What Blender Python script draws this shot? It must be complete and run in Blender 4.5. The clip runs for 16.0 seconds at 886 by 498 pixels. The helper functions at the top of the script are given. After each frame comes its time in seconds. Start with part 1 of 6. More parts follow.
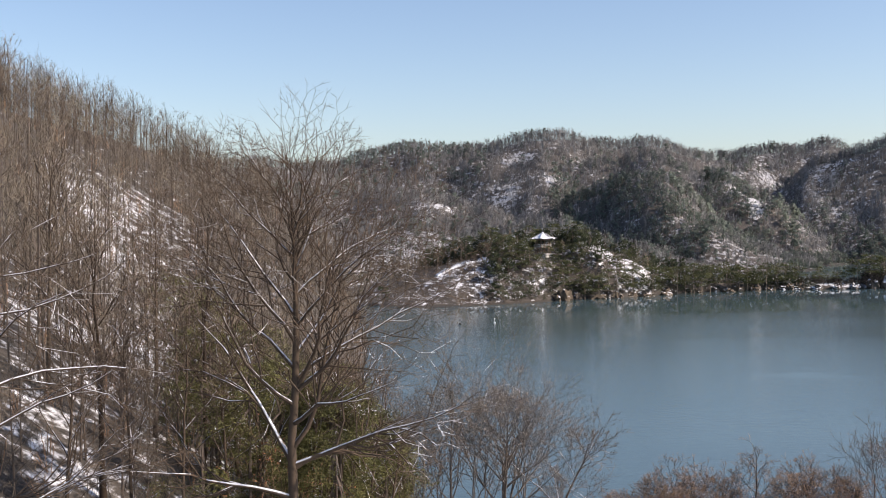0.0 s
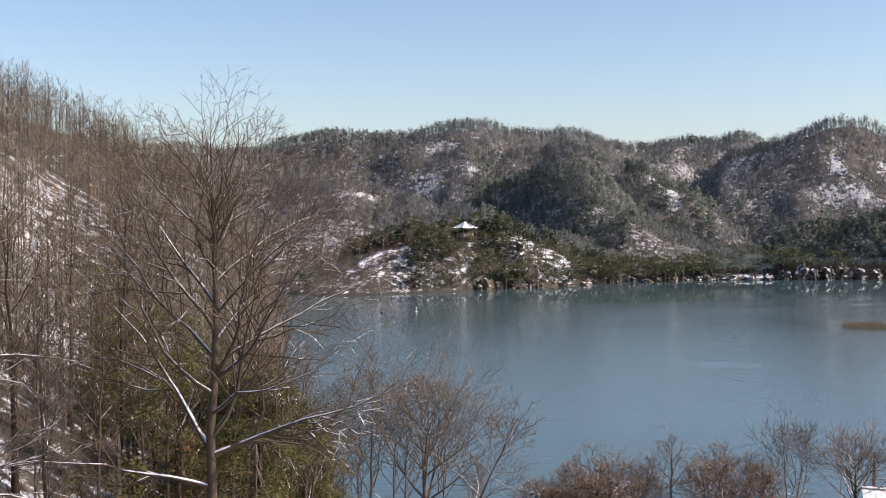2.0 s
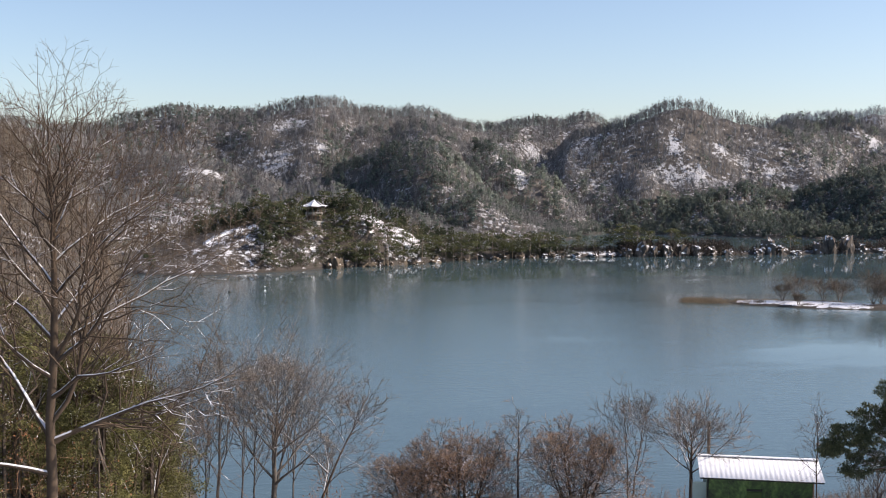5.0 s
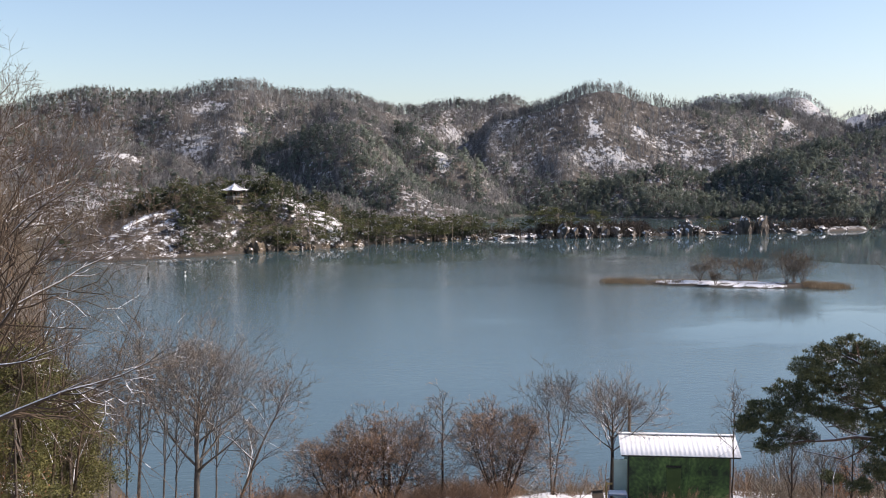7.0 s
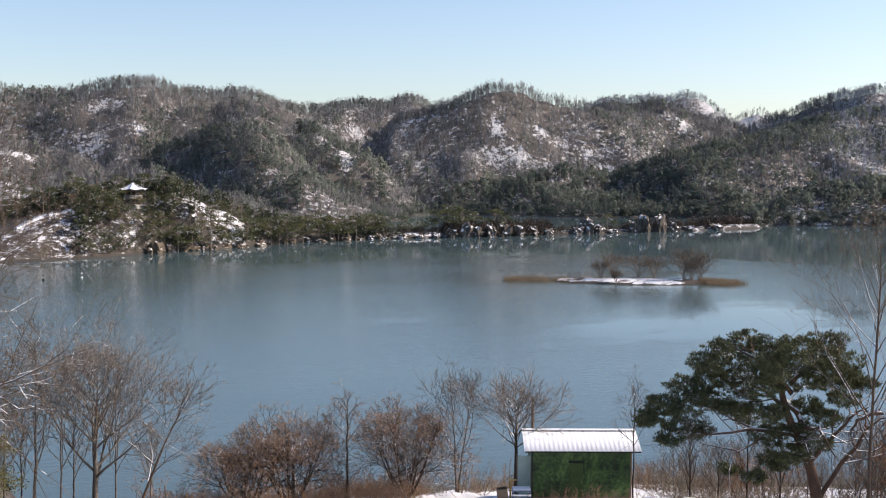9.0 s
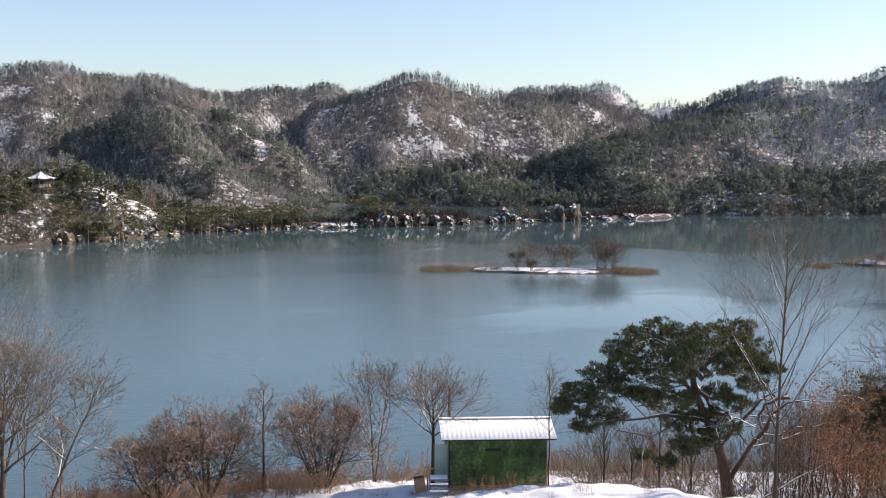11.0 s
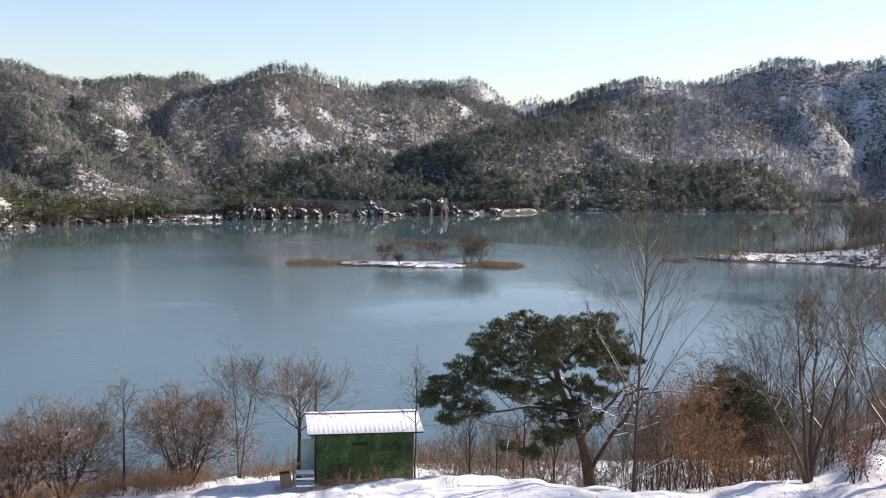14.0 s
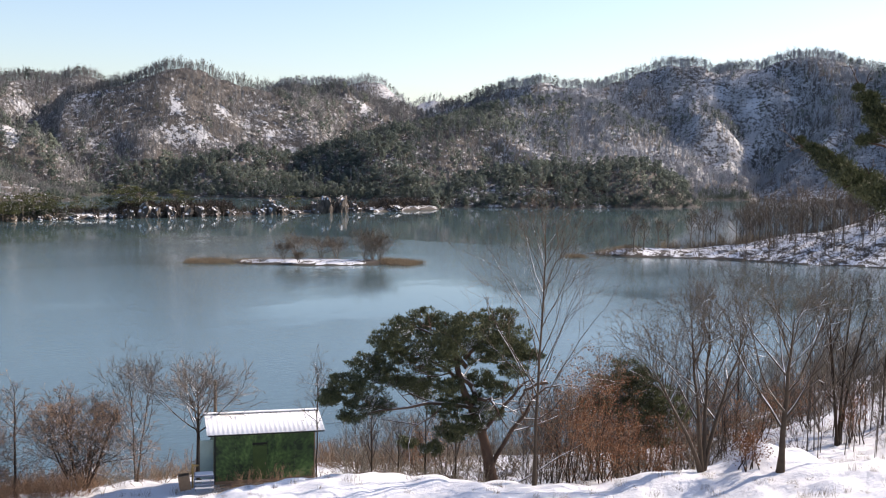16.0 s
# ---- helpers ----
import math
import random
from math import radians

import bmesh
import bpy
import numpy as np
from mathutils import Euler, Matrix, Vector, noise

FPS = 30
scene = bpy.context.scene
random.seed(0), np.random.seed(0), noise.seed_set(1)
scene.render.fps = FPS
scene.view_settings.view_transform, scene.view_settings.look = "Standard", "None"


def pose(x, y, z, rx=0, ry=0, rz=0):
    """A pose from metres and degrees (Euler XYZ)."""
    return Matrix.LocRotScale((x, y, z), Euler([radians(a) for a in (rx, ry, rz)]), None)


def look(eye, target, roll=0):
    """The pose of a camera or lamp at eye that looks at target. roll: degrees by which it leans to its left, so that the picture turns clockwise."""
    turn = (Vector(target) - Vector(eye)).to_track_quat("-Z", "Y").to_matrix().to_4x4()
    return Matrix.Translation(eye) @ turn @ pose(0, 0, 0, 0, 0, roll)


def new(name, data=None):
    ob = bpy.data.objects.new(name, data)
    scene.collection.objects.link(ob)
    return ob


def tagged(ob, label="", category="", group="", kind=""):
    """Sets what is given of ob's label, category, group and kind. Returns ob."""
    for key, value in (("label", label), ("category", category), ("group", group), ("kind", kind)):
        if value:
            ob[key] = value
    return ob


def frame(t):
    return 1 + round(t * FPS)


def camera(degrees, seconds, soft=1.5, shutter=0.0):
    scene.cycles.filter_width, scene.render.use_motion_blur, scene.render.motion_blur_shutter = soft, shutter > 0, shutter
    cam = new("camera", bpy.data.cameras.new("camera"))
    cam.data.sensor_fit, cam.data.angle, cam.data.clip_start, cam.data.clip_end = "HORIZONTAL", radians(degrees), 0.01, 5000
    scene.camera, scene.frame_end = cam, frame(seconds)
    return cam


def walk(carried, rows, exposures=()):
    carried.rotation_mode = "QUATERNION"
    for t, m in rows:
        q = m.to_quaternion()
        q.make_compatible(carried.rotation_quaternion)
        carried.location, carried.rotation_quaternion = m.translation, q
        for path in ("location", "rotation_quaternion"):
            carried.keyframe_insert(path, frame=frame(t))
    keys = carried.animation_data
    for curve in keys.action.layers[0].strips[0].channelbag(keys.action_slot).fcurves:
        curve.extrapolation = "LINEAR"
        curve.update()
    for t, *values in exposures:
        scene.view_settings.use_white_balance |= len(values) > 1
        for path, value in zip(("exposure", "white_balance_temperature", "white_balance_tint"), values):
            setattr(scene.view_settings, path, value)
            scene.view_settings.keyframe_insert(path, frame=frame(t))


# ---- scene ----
EYE, TILT, LEAN = 22.0, -1.5, 0.5
cam = camera(43.16, 16.0, soft=1.1)
ROWS = [
    (0.0, -0.000, 0.000, 0.000),
    (0.5, -0.898, -0.050, -0.047),
    (1.0, -1.505, -0.300, -0.284),
    (1.5, -2.609, -0.425, -0.502),
    (2.0, -3.972, -0.559, -0.480),
    (2.5, -5.511, -0.506, -0.633),
    (3.0, -6.904, -0.610, -0.592),
    (3.5, -8.225, -0.803, -0.513),
    (4.0, -9.357, -1.031, -0.493),
    (6.5, -14.767, -2.321, -0.173),
    (7.0, -15.622, -2.448, -0.103),
    (7.5, -16.638, -2.651, -0.307),
    (8.0, -17.555, -2.750, 0.142),
    (8.5, -19.434, -2.456, 0.023),
    (9.0, -20.543, -2.491, -0.026),
    (11.5, -25.976, -3.034, -0.262),
    (12.0, -27.147, -2.991, -0.470),
    (12.5, -28.338, -2.945, -0.485),
    (13.0, -29.408, -2.958, -0.648),
    (13.5, -30.411, -3.043, -0.717),
    (14.0, -31.545, -3.288, -0.697),
    (14.5, -32.621, -3.264, -0.552),
    (15.0, -33.666, -3.169, -0.278),
    (15.5, -35.192, -3.267, -0.440),
    (16.0, -36.652, -3.375, -0.590),
]
walk(cam, [(t, pose(0, 0, EYE, TILT, LEAN, 0) @ pose(0, 0, 0, 90 + pitch, roll, yaw)) for t, yaw, pitch, roll in ROWS],
     [(0.0, 0.25, 7250, 18), (8.0, 0.35, 7300, 18), (16.0, 0.48, 7350, 18)])

# ---- light ----
SUN_AZ, SUN_EL = 103.0, 34.0
world = bpy.data.worlds.new("sky")
scene.world = world
world.use_nodes = True
wn = world.node_tree
sky = wn.nodes.new("ShaderNodeTexSky")
sky.sky_type, sky.sun_disc = "NISHITA", False
sky.sun_elevation, sky.sun_rotation = radians(SUN_EL), radians(SUN_AZ)
sky.altitude, sky.air_density, sky.dust_density, sky.ozone_density = 150, 1.0, 0.9, 4.2
wn.links.new(sky.outputs[0], wn.nodes["Background"].inputs[0])
wn.nodes["Background"].inputs[1].default_value = 0.15

sun_data = bpy.data.lights.new("sun", "SUN")
sun_data.energy, sun_data.angle, sun_data.color = 5.0, radians(0.5), (1.0, 0.95, 0.88)
sun = new("sun", sun_data)
sun.matrix_world = look((0, 0, 0), (-math.sin(radians(SUN_AZ)) * math.cos(radians(SUN_EL)), -math.cos(radians(SUN_AZ)) * math.cos(radians(SUN_EL)), -math.sin(radians(SUN_EL))))
scene.view_settings.exposure = 0.0

# ---- materials ----
def mat(name, rough=0.9):
    m = bpy.data.materials.new(name)
    m.use_nodes = True
    b = m.node_tree.nodes["Principled BSDF"]
    b.inputs["Roughness"].default_value = rough
    b.inputs["Specular IOR Level"].default_value = 0.25
    return m, m.node_tree, b


def node(nt, kind, **values):
    n = nt.nodes.new(kind)
    for key, value in values.items():
        n.inputs[key].default_value = value
    return n


def noise_tex(nt, scale, detail=4.0, rough=0.55, coords=None):
    n = node(nt, "ShaderNodeTexNoise", Scale=scale, Detail=detail, Roughness=rough)
    if coords is None:
        coords = nt.nodes.new("ShaderNodeTexCoord").outputs["Object"]
    nt.links.new(coords, n.inputs["Vector"])
    return n.outputs["Fac"]


def ramp(nt, fac, stops):
    r = nt.nodes.new("ShaderNodeValToRGB")
    e = r.color_ramp.elements
    e[0].position, e[0].color = stops[0][0], (*stops[0][1], 1)
    e[1].position, e[1].color = stops[-1][0], (*stops[-1][1], 1)
    for p, c in stops[1:-1]:
        e.new(p).color = (*c, 1)
    nt.links.new(fac, r.inputs["Fac"])
    return r.outputs["Color"]


def mix(nt, fac, a, b, blend="MIX"):
    n = nt.nodes.new("ShaderNodeMix")
    n.data_type, n.blend_type = "RGBA", blend
    for sock, v in ((n.inputs["Factor"], fac), (n.inputs["A"], a), (n.inputs["B"], b)):
        if isinstance(v, (int, float)):
            sock.default_value = v
        elif isinstance(v, tuple):
            sock.default_value = (*v, 1)
        else:
            nt.links.new(v, sock)
    return n.outputs["Result"]


def calc(nt, op, a, b=0.0, c=0.0, clamp=False):
    n = nt.nodes.new("ShaderNodeMath")
    n.operation, n.use_clamp = op, clamp
    for i, v in enumerate((a, b, c)):
        if isinstance(v, (int, float)):
            n.inputs[i].default_value = v
        else:
            nt.links.new(v, n.inputs[i])
    return n.outputs[0]


def smooth(nt, v, lo, hi):
    n = nt.nodes.new("ShaderNodeMapRange")
    n.interpolation_type = "SMOOTHSTEP"
    nt.links.new(v, n.inputs["Value"])
    n.inputs["From Min"].default_value, n.inputs["From Max"].default_value = lo, hi
    return n.outputs["Result"]


def relief(nt, b, height, strength, distance):
    n = node(nt, "ShaderNodeBump", Strength=strength, Distance=distance)
    nt.links.new(height, n.inputs["Height"])
    nt.links.new(n.outputs[0], b.inputs["Normal"])


def up_facing(nt):
    g = nt.nodes.new("ShaderNodeNewGeometry")
    s = nt.nodes.new("ShaderNodeSeparateXYZ")
    nt.links.new(g.outputs["Normal"], s.inputs[0])
    return s.outputs["Z"]


SNOW = (0.755, 0.765, 0.79)


def lie_of_land(nt, b, share):
    """Massed woods take the light as the slope that they stand on does."""
    g = nt.nodes.new("ShaderNodeNewGeometry")
    at = nt.nodes.new("ShaderNodeAttribute")
    at.attribute_name = "slope"
    m = nt.nodes.new("ShaderNodeMix")
    m.data_type = "VECTOR"
    m.inputs["Factor"].default_value = share
    nt.links.new(g.outputs["Normal"], m.inputs["A"])
    nt.links.new(at.outputs["Vector"], m.inputs["B"])
    n = nt.nodes.new("ShaderNodeVectorMath")
    n.operation = "NORMALIZE"
    nt.links.new(m.outputs["Result"], n.inputs[0])
    nt.links.new(n.outputs[0], b.inputs["Normal"])


def plant_tone(nt):
    """A tone from 0 to 1 of its own for each plant of a wood."""
    at = nt.nodes.new("ShaderNodeAttribute")
    at.attribute_name = "tone"
    return at.outputs["Fac"]


def bark(name, dark, light, scale=3.0, snow=0.0, rough=0.9, bump=0.4, massed=0.0, steep=0.55):
    """Bark or twigs: two tones in long grain, with snow lying on what faces up (0: none, 1: all of it)."""
    m, nt, b = mat(name, rough)
    n1 = noise_tex(nt, scale, 6, 0.7)
    n2 = noise_tex(nt, scale * 0.12, 3)
    rnd = nt.nodes.new("ShaderNodeNewGeometry").outputs["Random Per Island"]
    if massed:
        rnd = calc(nt, "MULTIPLY_ADD", plant_tone(nt), 1.6, calc(nt, "MULTIPLY_ADD", rnd, 0.6, -0.6))
    f = calc(nt, "ADD", calc(nt, "MULTIPLY", n1, 0.5), calc(nt, "ADD", calc(nt, "MULTIPLY", n2, 0.5), calc(nt, "MULTIPLY", rnd, 0.25)))
    col = ramp(nt, f, [(0.35, dark), (0.85, light)])
    if snow:
        patch = noise_tex(nt, 0.9, 3)
        k = calc(nt, "MULTIPLY", smooth(nt, up_facing(nt), steep, steep + 0.22), smooth(nt, patch, 0.62 - 0.3 * snow, 0.68 - 0.3 * snow))
        col = mix(nt, k, col, SNOW)
    nt.links.new(col, b.inputs["Base Color"])
    if bump:
        relief(nt, b, n1, bump, 0.02)
    if massed:
        lie_of_land(nt, b, massed)
    return m


def leafy(name, dark, light, snow=0.0, patch_scale=0.15, massed=0.0, leaf=0.5, thinness=0.3):
    """Needles or dry leaves: tone by leaf and by tree, with some leaves under snow."""
    m, nt, b = mat(name, 0.7)
    g = nt.nodes.new("ShaderNodeNewGeometry")
    rnd = g.outputs["Random Per Island"]
    n = noise_tex(nt, patch_scale, 3, coords=g.outputs["Position"])
    f = calc(nt, "ADD", calc(nt, "MULTIPLY", rnd, leaf), calc(nt, "MULTIPLY", smooth(nt, n, 0.3, 0.7), 1 - leaf))
    if massed:
        f = calc(nt, "ADD", calc(nt, "MULTIPLY", f, 0.6), calc(nt, "MULTIPLY", plant_tone(nt), 0.4))
    col = ramp(nt, f, [(0.05, dark), (0.95, light)])
    if snow:
        n2 = noise_tex(nt, 0.5, 3, coords=g.outputs["Position"])
        k = smooth(nt, calc(nt, "ADD", n2, calc(nt, "MULTIPLY", calc(nt, "ABSOLUTE", up_facing(nt)), 0.25)), 0.86 - 0.3 * snow, 0.9 - 0.3 * snow)
        col = mix(nt, k, col, SNOW)
    nt.links.new(col, b.inputs["Base Color"])
    if massed:
        lie_of_land(nt, b, massed)
    thin = nt.nodes.new("ShaderNodeBsdfTranslucent")
    nt.links.new(col, thin.inputs["Color"])
    both = nt.nodes.new("ShaderNodeMixShader")
    both.inputs[0].default_value = thinness
    nt.links.new(b.outputs[0], both.inputs[1])
    nt.links.new(thin.outputs[0], both.inputs[2])
    nt.links.new(both.outputs[0], nt.nodes["Material Output"].inputs["Surface"])
    return m


def plain(name, colour, rough=0.6, metal=0.0, scale=4.0, spread=0.25, bump=0.1):
    m, nt, b = mat(name, rough)
    n = noise_tex(nt, scale, 6, 0.65)
    n2 = noise_tex(nt, scale * 0.15, 3)
    f = calc(nt, "ADD", calc(nt, "MULTIPLY", n, 0.5), calc(nt, "MULTIPLY", n2, 0.5))
    col = ramp(nt, f, [(0.3, tuple(c * (1 - spread) for c in colour)), (0.7, tuple(min(1, c * (1 + spread)) for c in colour))])
    nt.links.new(col, b.inputs["Base Color"])
    b.inputs["Metallic"].default_value = metal
    if bump:
        relief(nt, b, n, bump, 0.01)
    return m


def ground_material():
    m, nt, b = mat("snowy_ground", 0.85)
    pos = nt.nodes.new("ShaderNodeNewGeometry").outputs["Position"]
    at = nt.nodes.new("ShaderNodeAttribute")
    at.attribute_name = "snow"
    n0 = noise_tex(nt, 0.045, 3, coords=pos)
    n1 = noise_tex(nt, 0.35, 5, 0.65, pos)
    n2 = noise_tex(nt, 2.2, 5, 0.65, pos)
    litter = ramp(nt, calc(nt, "ADD", calc(nt, "MULTIPLY", n1, 0.3), calc(nt, "ADD", calc(nt, "MULTIPLY", n2, 0.35), calc(nt, "MULTIPLY", noise_tex(nt, 14.0, 3, 0.7, pos), 0.35))),
                  [(0.38, (0.022, 0.019, 0.016)), (0.5, (0.078, 0.067, 0.057)), (0.62, (0.135, 0.115, 0.098))])
    n3 = noise_tex(nt, 0.8, 3, 0.6, pos)
    v = calc(nt, "ADD", calc(nt, "MULTIPLY", n1, 0.35), calc(nt, "ADD", calc(nt, "MULTIPLY", calc(nt, "ADD", n2, n3), 0.28), calc(nt, "MULTIPLY", n0, 0.2)))
    cover = calc(nt, "ADD", v, at.outputs["Fac"])
    # Far snow is capped below white in the colour: thin cover plus distant haze.
    far = nt.nodes.new("ShaderNodeAttribute")
    far.attribute_name = "dusting_and_haze"
    sharp, dusted = smooth(nt, cover, 0.98, 1.06), calc(nt, "MULTIPLY_ADD", smooth(nt, calc(nt, "MULTIPLY_ADD", calc(nt, "SUBTRACT", n1, 0.5), 0.7, calc(nt, "MULTIPLY_ADD", calc(nt, "SUBTRACT", n3, 0.5), 0.4, cover)), 0.97, 1.07), 0.62, 0.03)
    k = calc(nt, "ADD", calc(nt, "MULTIPLY", sharp, calc(nt, "SUBTRACT", 1.0, far.outputs["Fac"])), calc(nt, "MULTIPLY", dusted, far.outputs["Fac"]))
    zz = nt.nodes.new("ShaderNodeSeparateXYZ")
    nt.links.new(pos, zz.inputs[0])
    wet = smooth(nt, calc(nt, "ADD", zz.outputs["Z"], calc(nt, "MULTIPLY", n2, -0.5)), 0.0, 0.35)
    litter = mix(nt, wet, (0.05, 0.043, 0.036), litter)
    nt.links.new(mix(nt, k, litter, SNOW), b.inputs["Base Color"])
    n4 = noise_tex(nt, 5.5, 3, 0.6, pos)
    relief(nt, b, calc(nt, "MULTIPLY_ADD", n4, 0.16, calc(nt, "ADD", n1, calc(nt, "MULTIPLY", n2, 0.4))), 0.6, 0.25)
    return m


def water_material():
    m, nt, b = mat("lake_water", 0.05)
    b.inputs["IOR"].default_value = 1.333
    b.inputs["Specular IOR Level"].default_value = 0.5
    pos = nt.nodes.new("ShaderNodeNewGeometry").outputs["Position"]
    mp = nt.nodes.new("ShaderNodeMapping")
    mp.inputs["Rotation"].default_value = (0, 0, radians(-20))
    mp.inputs["Scale"].default_value = (0.35, 1.0, 1.0)
    nt.links.new(pos, mp.inputs["Vector"])
    gust = noise_tex(nt, 0.03, 4, 0.6, mp.outputs[0])
    nt.links.new(ramp(nt, gust, [(0.3, (0.058, 0.098, 0.110)), (0.7, (0.072, 0.118, 0.128))]), b.inputs["Base Color"])
    # still water in the lee of the far shore, a light wind on the open lake with a few calm lanes
    sep = nt.nodes.new("ShaderNodeSeparateXYZ")
    nt.links.new(pos, sep.inputs[0])
    edge = calc(nt, "MULTIPLY_ADD", smooth(nt, sep.outputs["X"], 140, 210), -120.0, calc(nt, "MULTIPLY_ADD", gust, 44.0, 238.0))
    lee = smooth(nt, calc(nt, "SUBTRACT", sep.outputs["Y"], edge), -3, 3)
    wind = calc(nt, "MULTIPLY", smooth(nt, gust, 0.32, 0.5), calc(nt, "SUBTRACT", 1.0, lee))
    ripple = noise_tex(nt, 1.6, 4, 0.6, mp.outputs[0])
    swell = noise_tex(nt, 0.3, 3, 0.5, mp.outputs[0])
    n = node(nt, "ShaderNodeBump", Distance=0.35)
    nt.links.new(calc(nt, "MULTIPLY_ADD", swell, 0.5, ripple), n.inputs["Height"])
    nt.links.new(calc(nt, "MULTIPLY_ADD", wind, 0.088, 0.012), n.inputs["Strength"])
    nt.links.new(calc(nt, "MULTIPLY_ADD", wind, 0.045, 0.03), b.inputs["Roughness"])
    nt.links.new(n.outputs[0], b.inputs["Normal"])
    return m


M_GROUND = ground_material()
M_WATER = water_material()
# Far bare wood is paled and cooled here: distant haze put into its colour.
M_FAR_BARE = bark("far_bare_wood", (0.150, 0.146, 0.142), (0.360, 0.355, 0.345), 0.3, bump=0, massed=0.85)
# Stronger haze painted in for the right-hand hill and farthest peaks, paler and bluer.
M_HAZED_BARE = bark("haze_paled_far_wood", (0.32, 0.33, 0.352), (0.58, 0.60, 0.63), 0.3, bump=0, massed=0.85)
M_MID_BARE = bark("mid_bare_wood", (0.066, 0.054, 0.040), (0.235, 0.194, 0.146), 0.5, bump=0, massed=0.2)
M_SHRUB = bark("russet_shrub_twigs", (0.145, 0.085, 0.052), (0.40, 0.25, 0.155), 0.8, bump=0)
M_BARK = bark("grey_brown_bark", (0.03, 0.022, 0.016), (0.112, 0.080, 0.055), 5.0, 0.84, steep=0.34)
M_TWIG = bark("bare_twigs", (0.05, 0.035, 0.025), (0.175, 0.124, 0.085), 3.0, bump=0)
M_BRANCH = bark("grey_brown_branches", (0.034, 0.025, 0.018), (0.125, 0.09, 0.063), 4.0, 0.3, bump=0.2, steep=0.45)
M_BARK_DARK = bark("dark_bark", (0.014, 0.0095, 0.0065), (0.056, 0.037, 0.024), 5.0, 0.45)
M_BARK_PALE = bark("pale_grey_bark", (0.066, 0.058, 0.05), (0.18, 0.16, 0.138), 5.0, 0.15)
M_BARK_PINE = bark("red_brown_pine_bark", (0.035, 0.024, 0.018), (0.12, 0.072, 0.05), 6.0, 0.6)
# Haze of distance mixed into the needle colour: lighter and bluer than near pines.
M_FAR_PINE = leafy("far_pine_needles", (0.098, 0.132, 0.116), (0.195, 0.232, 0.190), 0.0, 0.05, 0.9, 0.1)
M_SNOWY_PINE = leafy("snow_dusted_pine_needles", (0.024, 0.036, 0.021), (0.088, 0.10, 0.048), 0.22, 0.2, 0.5, 0.3)
M_PINE = leafy("pine_needles", (0.022, 0.033, 0.018), (0.128, 0.134, 0.06), 0.27, 0.6, leaf=0.7, thinness=0.12)
M_SHORE_PINE = leafy("olive_green_pine_needles", (0.04, 0.052, 0.024), (0.15, 0.155, 0.066), 0.2, 0.3, leaf=0.3)
M_LEAF = leafy("dry_oak_leaves", (0.10, 0.044, 0.024), (0.31, 0.145, 0.07), 0.0, 0.8, thinness=0.15)
M_GRASS = leafy("dry_reed_grass", (0.13, 0.098, 0.068), (0.32, 0.25, 0.17), 0.0, 0.4)
M_ROCK = bark("snow_capped_rock", (0.045, 0.038, 0.033), (0.16, 0.135, 0.115), 0.8, 0.5, steep=0.3)
M_TRUNKS = bark("shaded_slim_trunks", (0.034, 0.027, 0.022), (0.13, 0.104, 0.086), 1.5, 0.2, bump=0)
M_TWIG_PALE = bark("pale_grey_twigs", (0.12, 0.10, 0.085), (0.32, 0.275, 0.235), 3.0, bump=0)
M_YOUNG_PINE = leafy("olive_young_pine_needles", (0.045, 0.05, 0.02), (0.19, 0.178, 0.066), 0.1, 0.4)
M_BRUSH = bark("brown_brush_twigs", (0.07, 0.045, 0.03), (0.27, 0.175, 0.112), 0.25, bump=0)

# ---- mesh tools ----
def raw_mesh(name, verts, faces, smooth_faces=False):
    """A mesh from arrays of points and of faces that all have the same number of corners."""
    verts, faces = np.asarray(verts, np.float32), np.asarray(faces, np.int32)
    me = bpy.data.meshes.new(name)
    k = faces.shape[1]
    me.vertices.add(len(verts))
    me.vertices.foreach_set("co", verts.ravel())
    me.loops.add(faces.size)
    me.loops.foreach_set("vertex_index", faces.ravel())
    me.polygons.add(len(faces))
    me.polygons.foreach_set("loop_start", np.arange(0, faces.size, k, dtype=np.int32))
    if smooth_faces:
        me.polygons.foreach_set("use_smooth", np.ones(len(faces), bool))
    me.update(calc_edges=True)
    return me


def part(name, me, material, parent=None, label=""):
    """Links a mesh or a bmesh as one object, under its thing or part where one is given."""
    if isinstance(me, bmesh.types.BMesh):
        bm, me = me, bpy.data.meshes.new(name)
        bm.to_mesh(me)
        bm.free()
    me.materials.append(material)
    ob = new(name, me)
    ob.parent = parent
    if label:
        ob["label"] = label
    return ob


def lattice(ix, iy, seed):
    h = (ix * 374761393 + iy * 668265263 + seed * 1442695041) & 0x7FFFFFFF
    h = ((h ^ (h >> 13)) * 1274126177) & 0x7FFFFFFF
    return ((h ^ (h >> 16)) & 0xFFFF) / 65535.0


def value_noise(x, y, seed=0):
    x0, y0 = np.floor(x), np.floor(y)
    fx, fy = x - x0, y - y0
    fx, fy = fx * fx * (3 - 2 * fx), fy * fy * (3 - 2 * fy)
    ix, iy = x0.astype(np.int64), y0.astype(np.int64)
    a, b = lattice(ix, iy, seed), lattice(ix + 1, iy, seed)
    c, d = lattice(ix, iy + 1, seed), lattice(ix + 1, iy + 1, seed)
    return (a + (b - a) * fx) * (1 - fy) + (c + (d - c) * fx) * fy


def fbm(x, y, size, octaves=4, seed=0):
    """Noise from -1 to 1 whose largest forms are about size metres wide."""
    total, amp, norm = 0, 1.0, 0
    for o in range(octaves):
        total = total + amp * (2 * value_noise(x / size * 2 ** o + 17.3 * o, y / size * 2 ** o - 9.1 * o, seed + o) - 1)
        norm += amp
        amp *= 0.5
    return total / norm


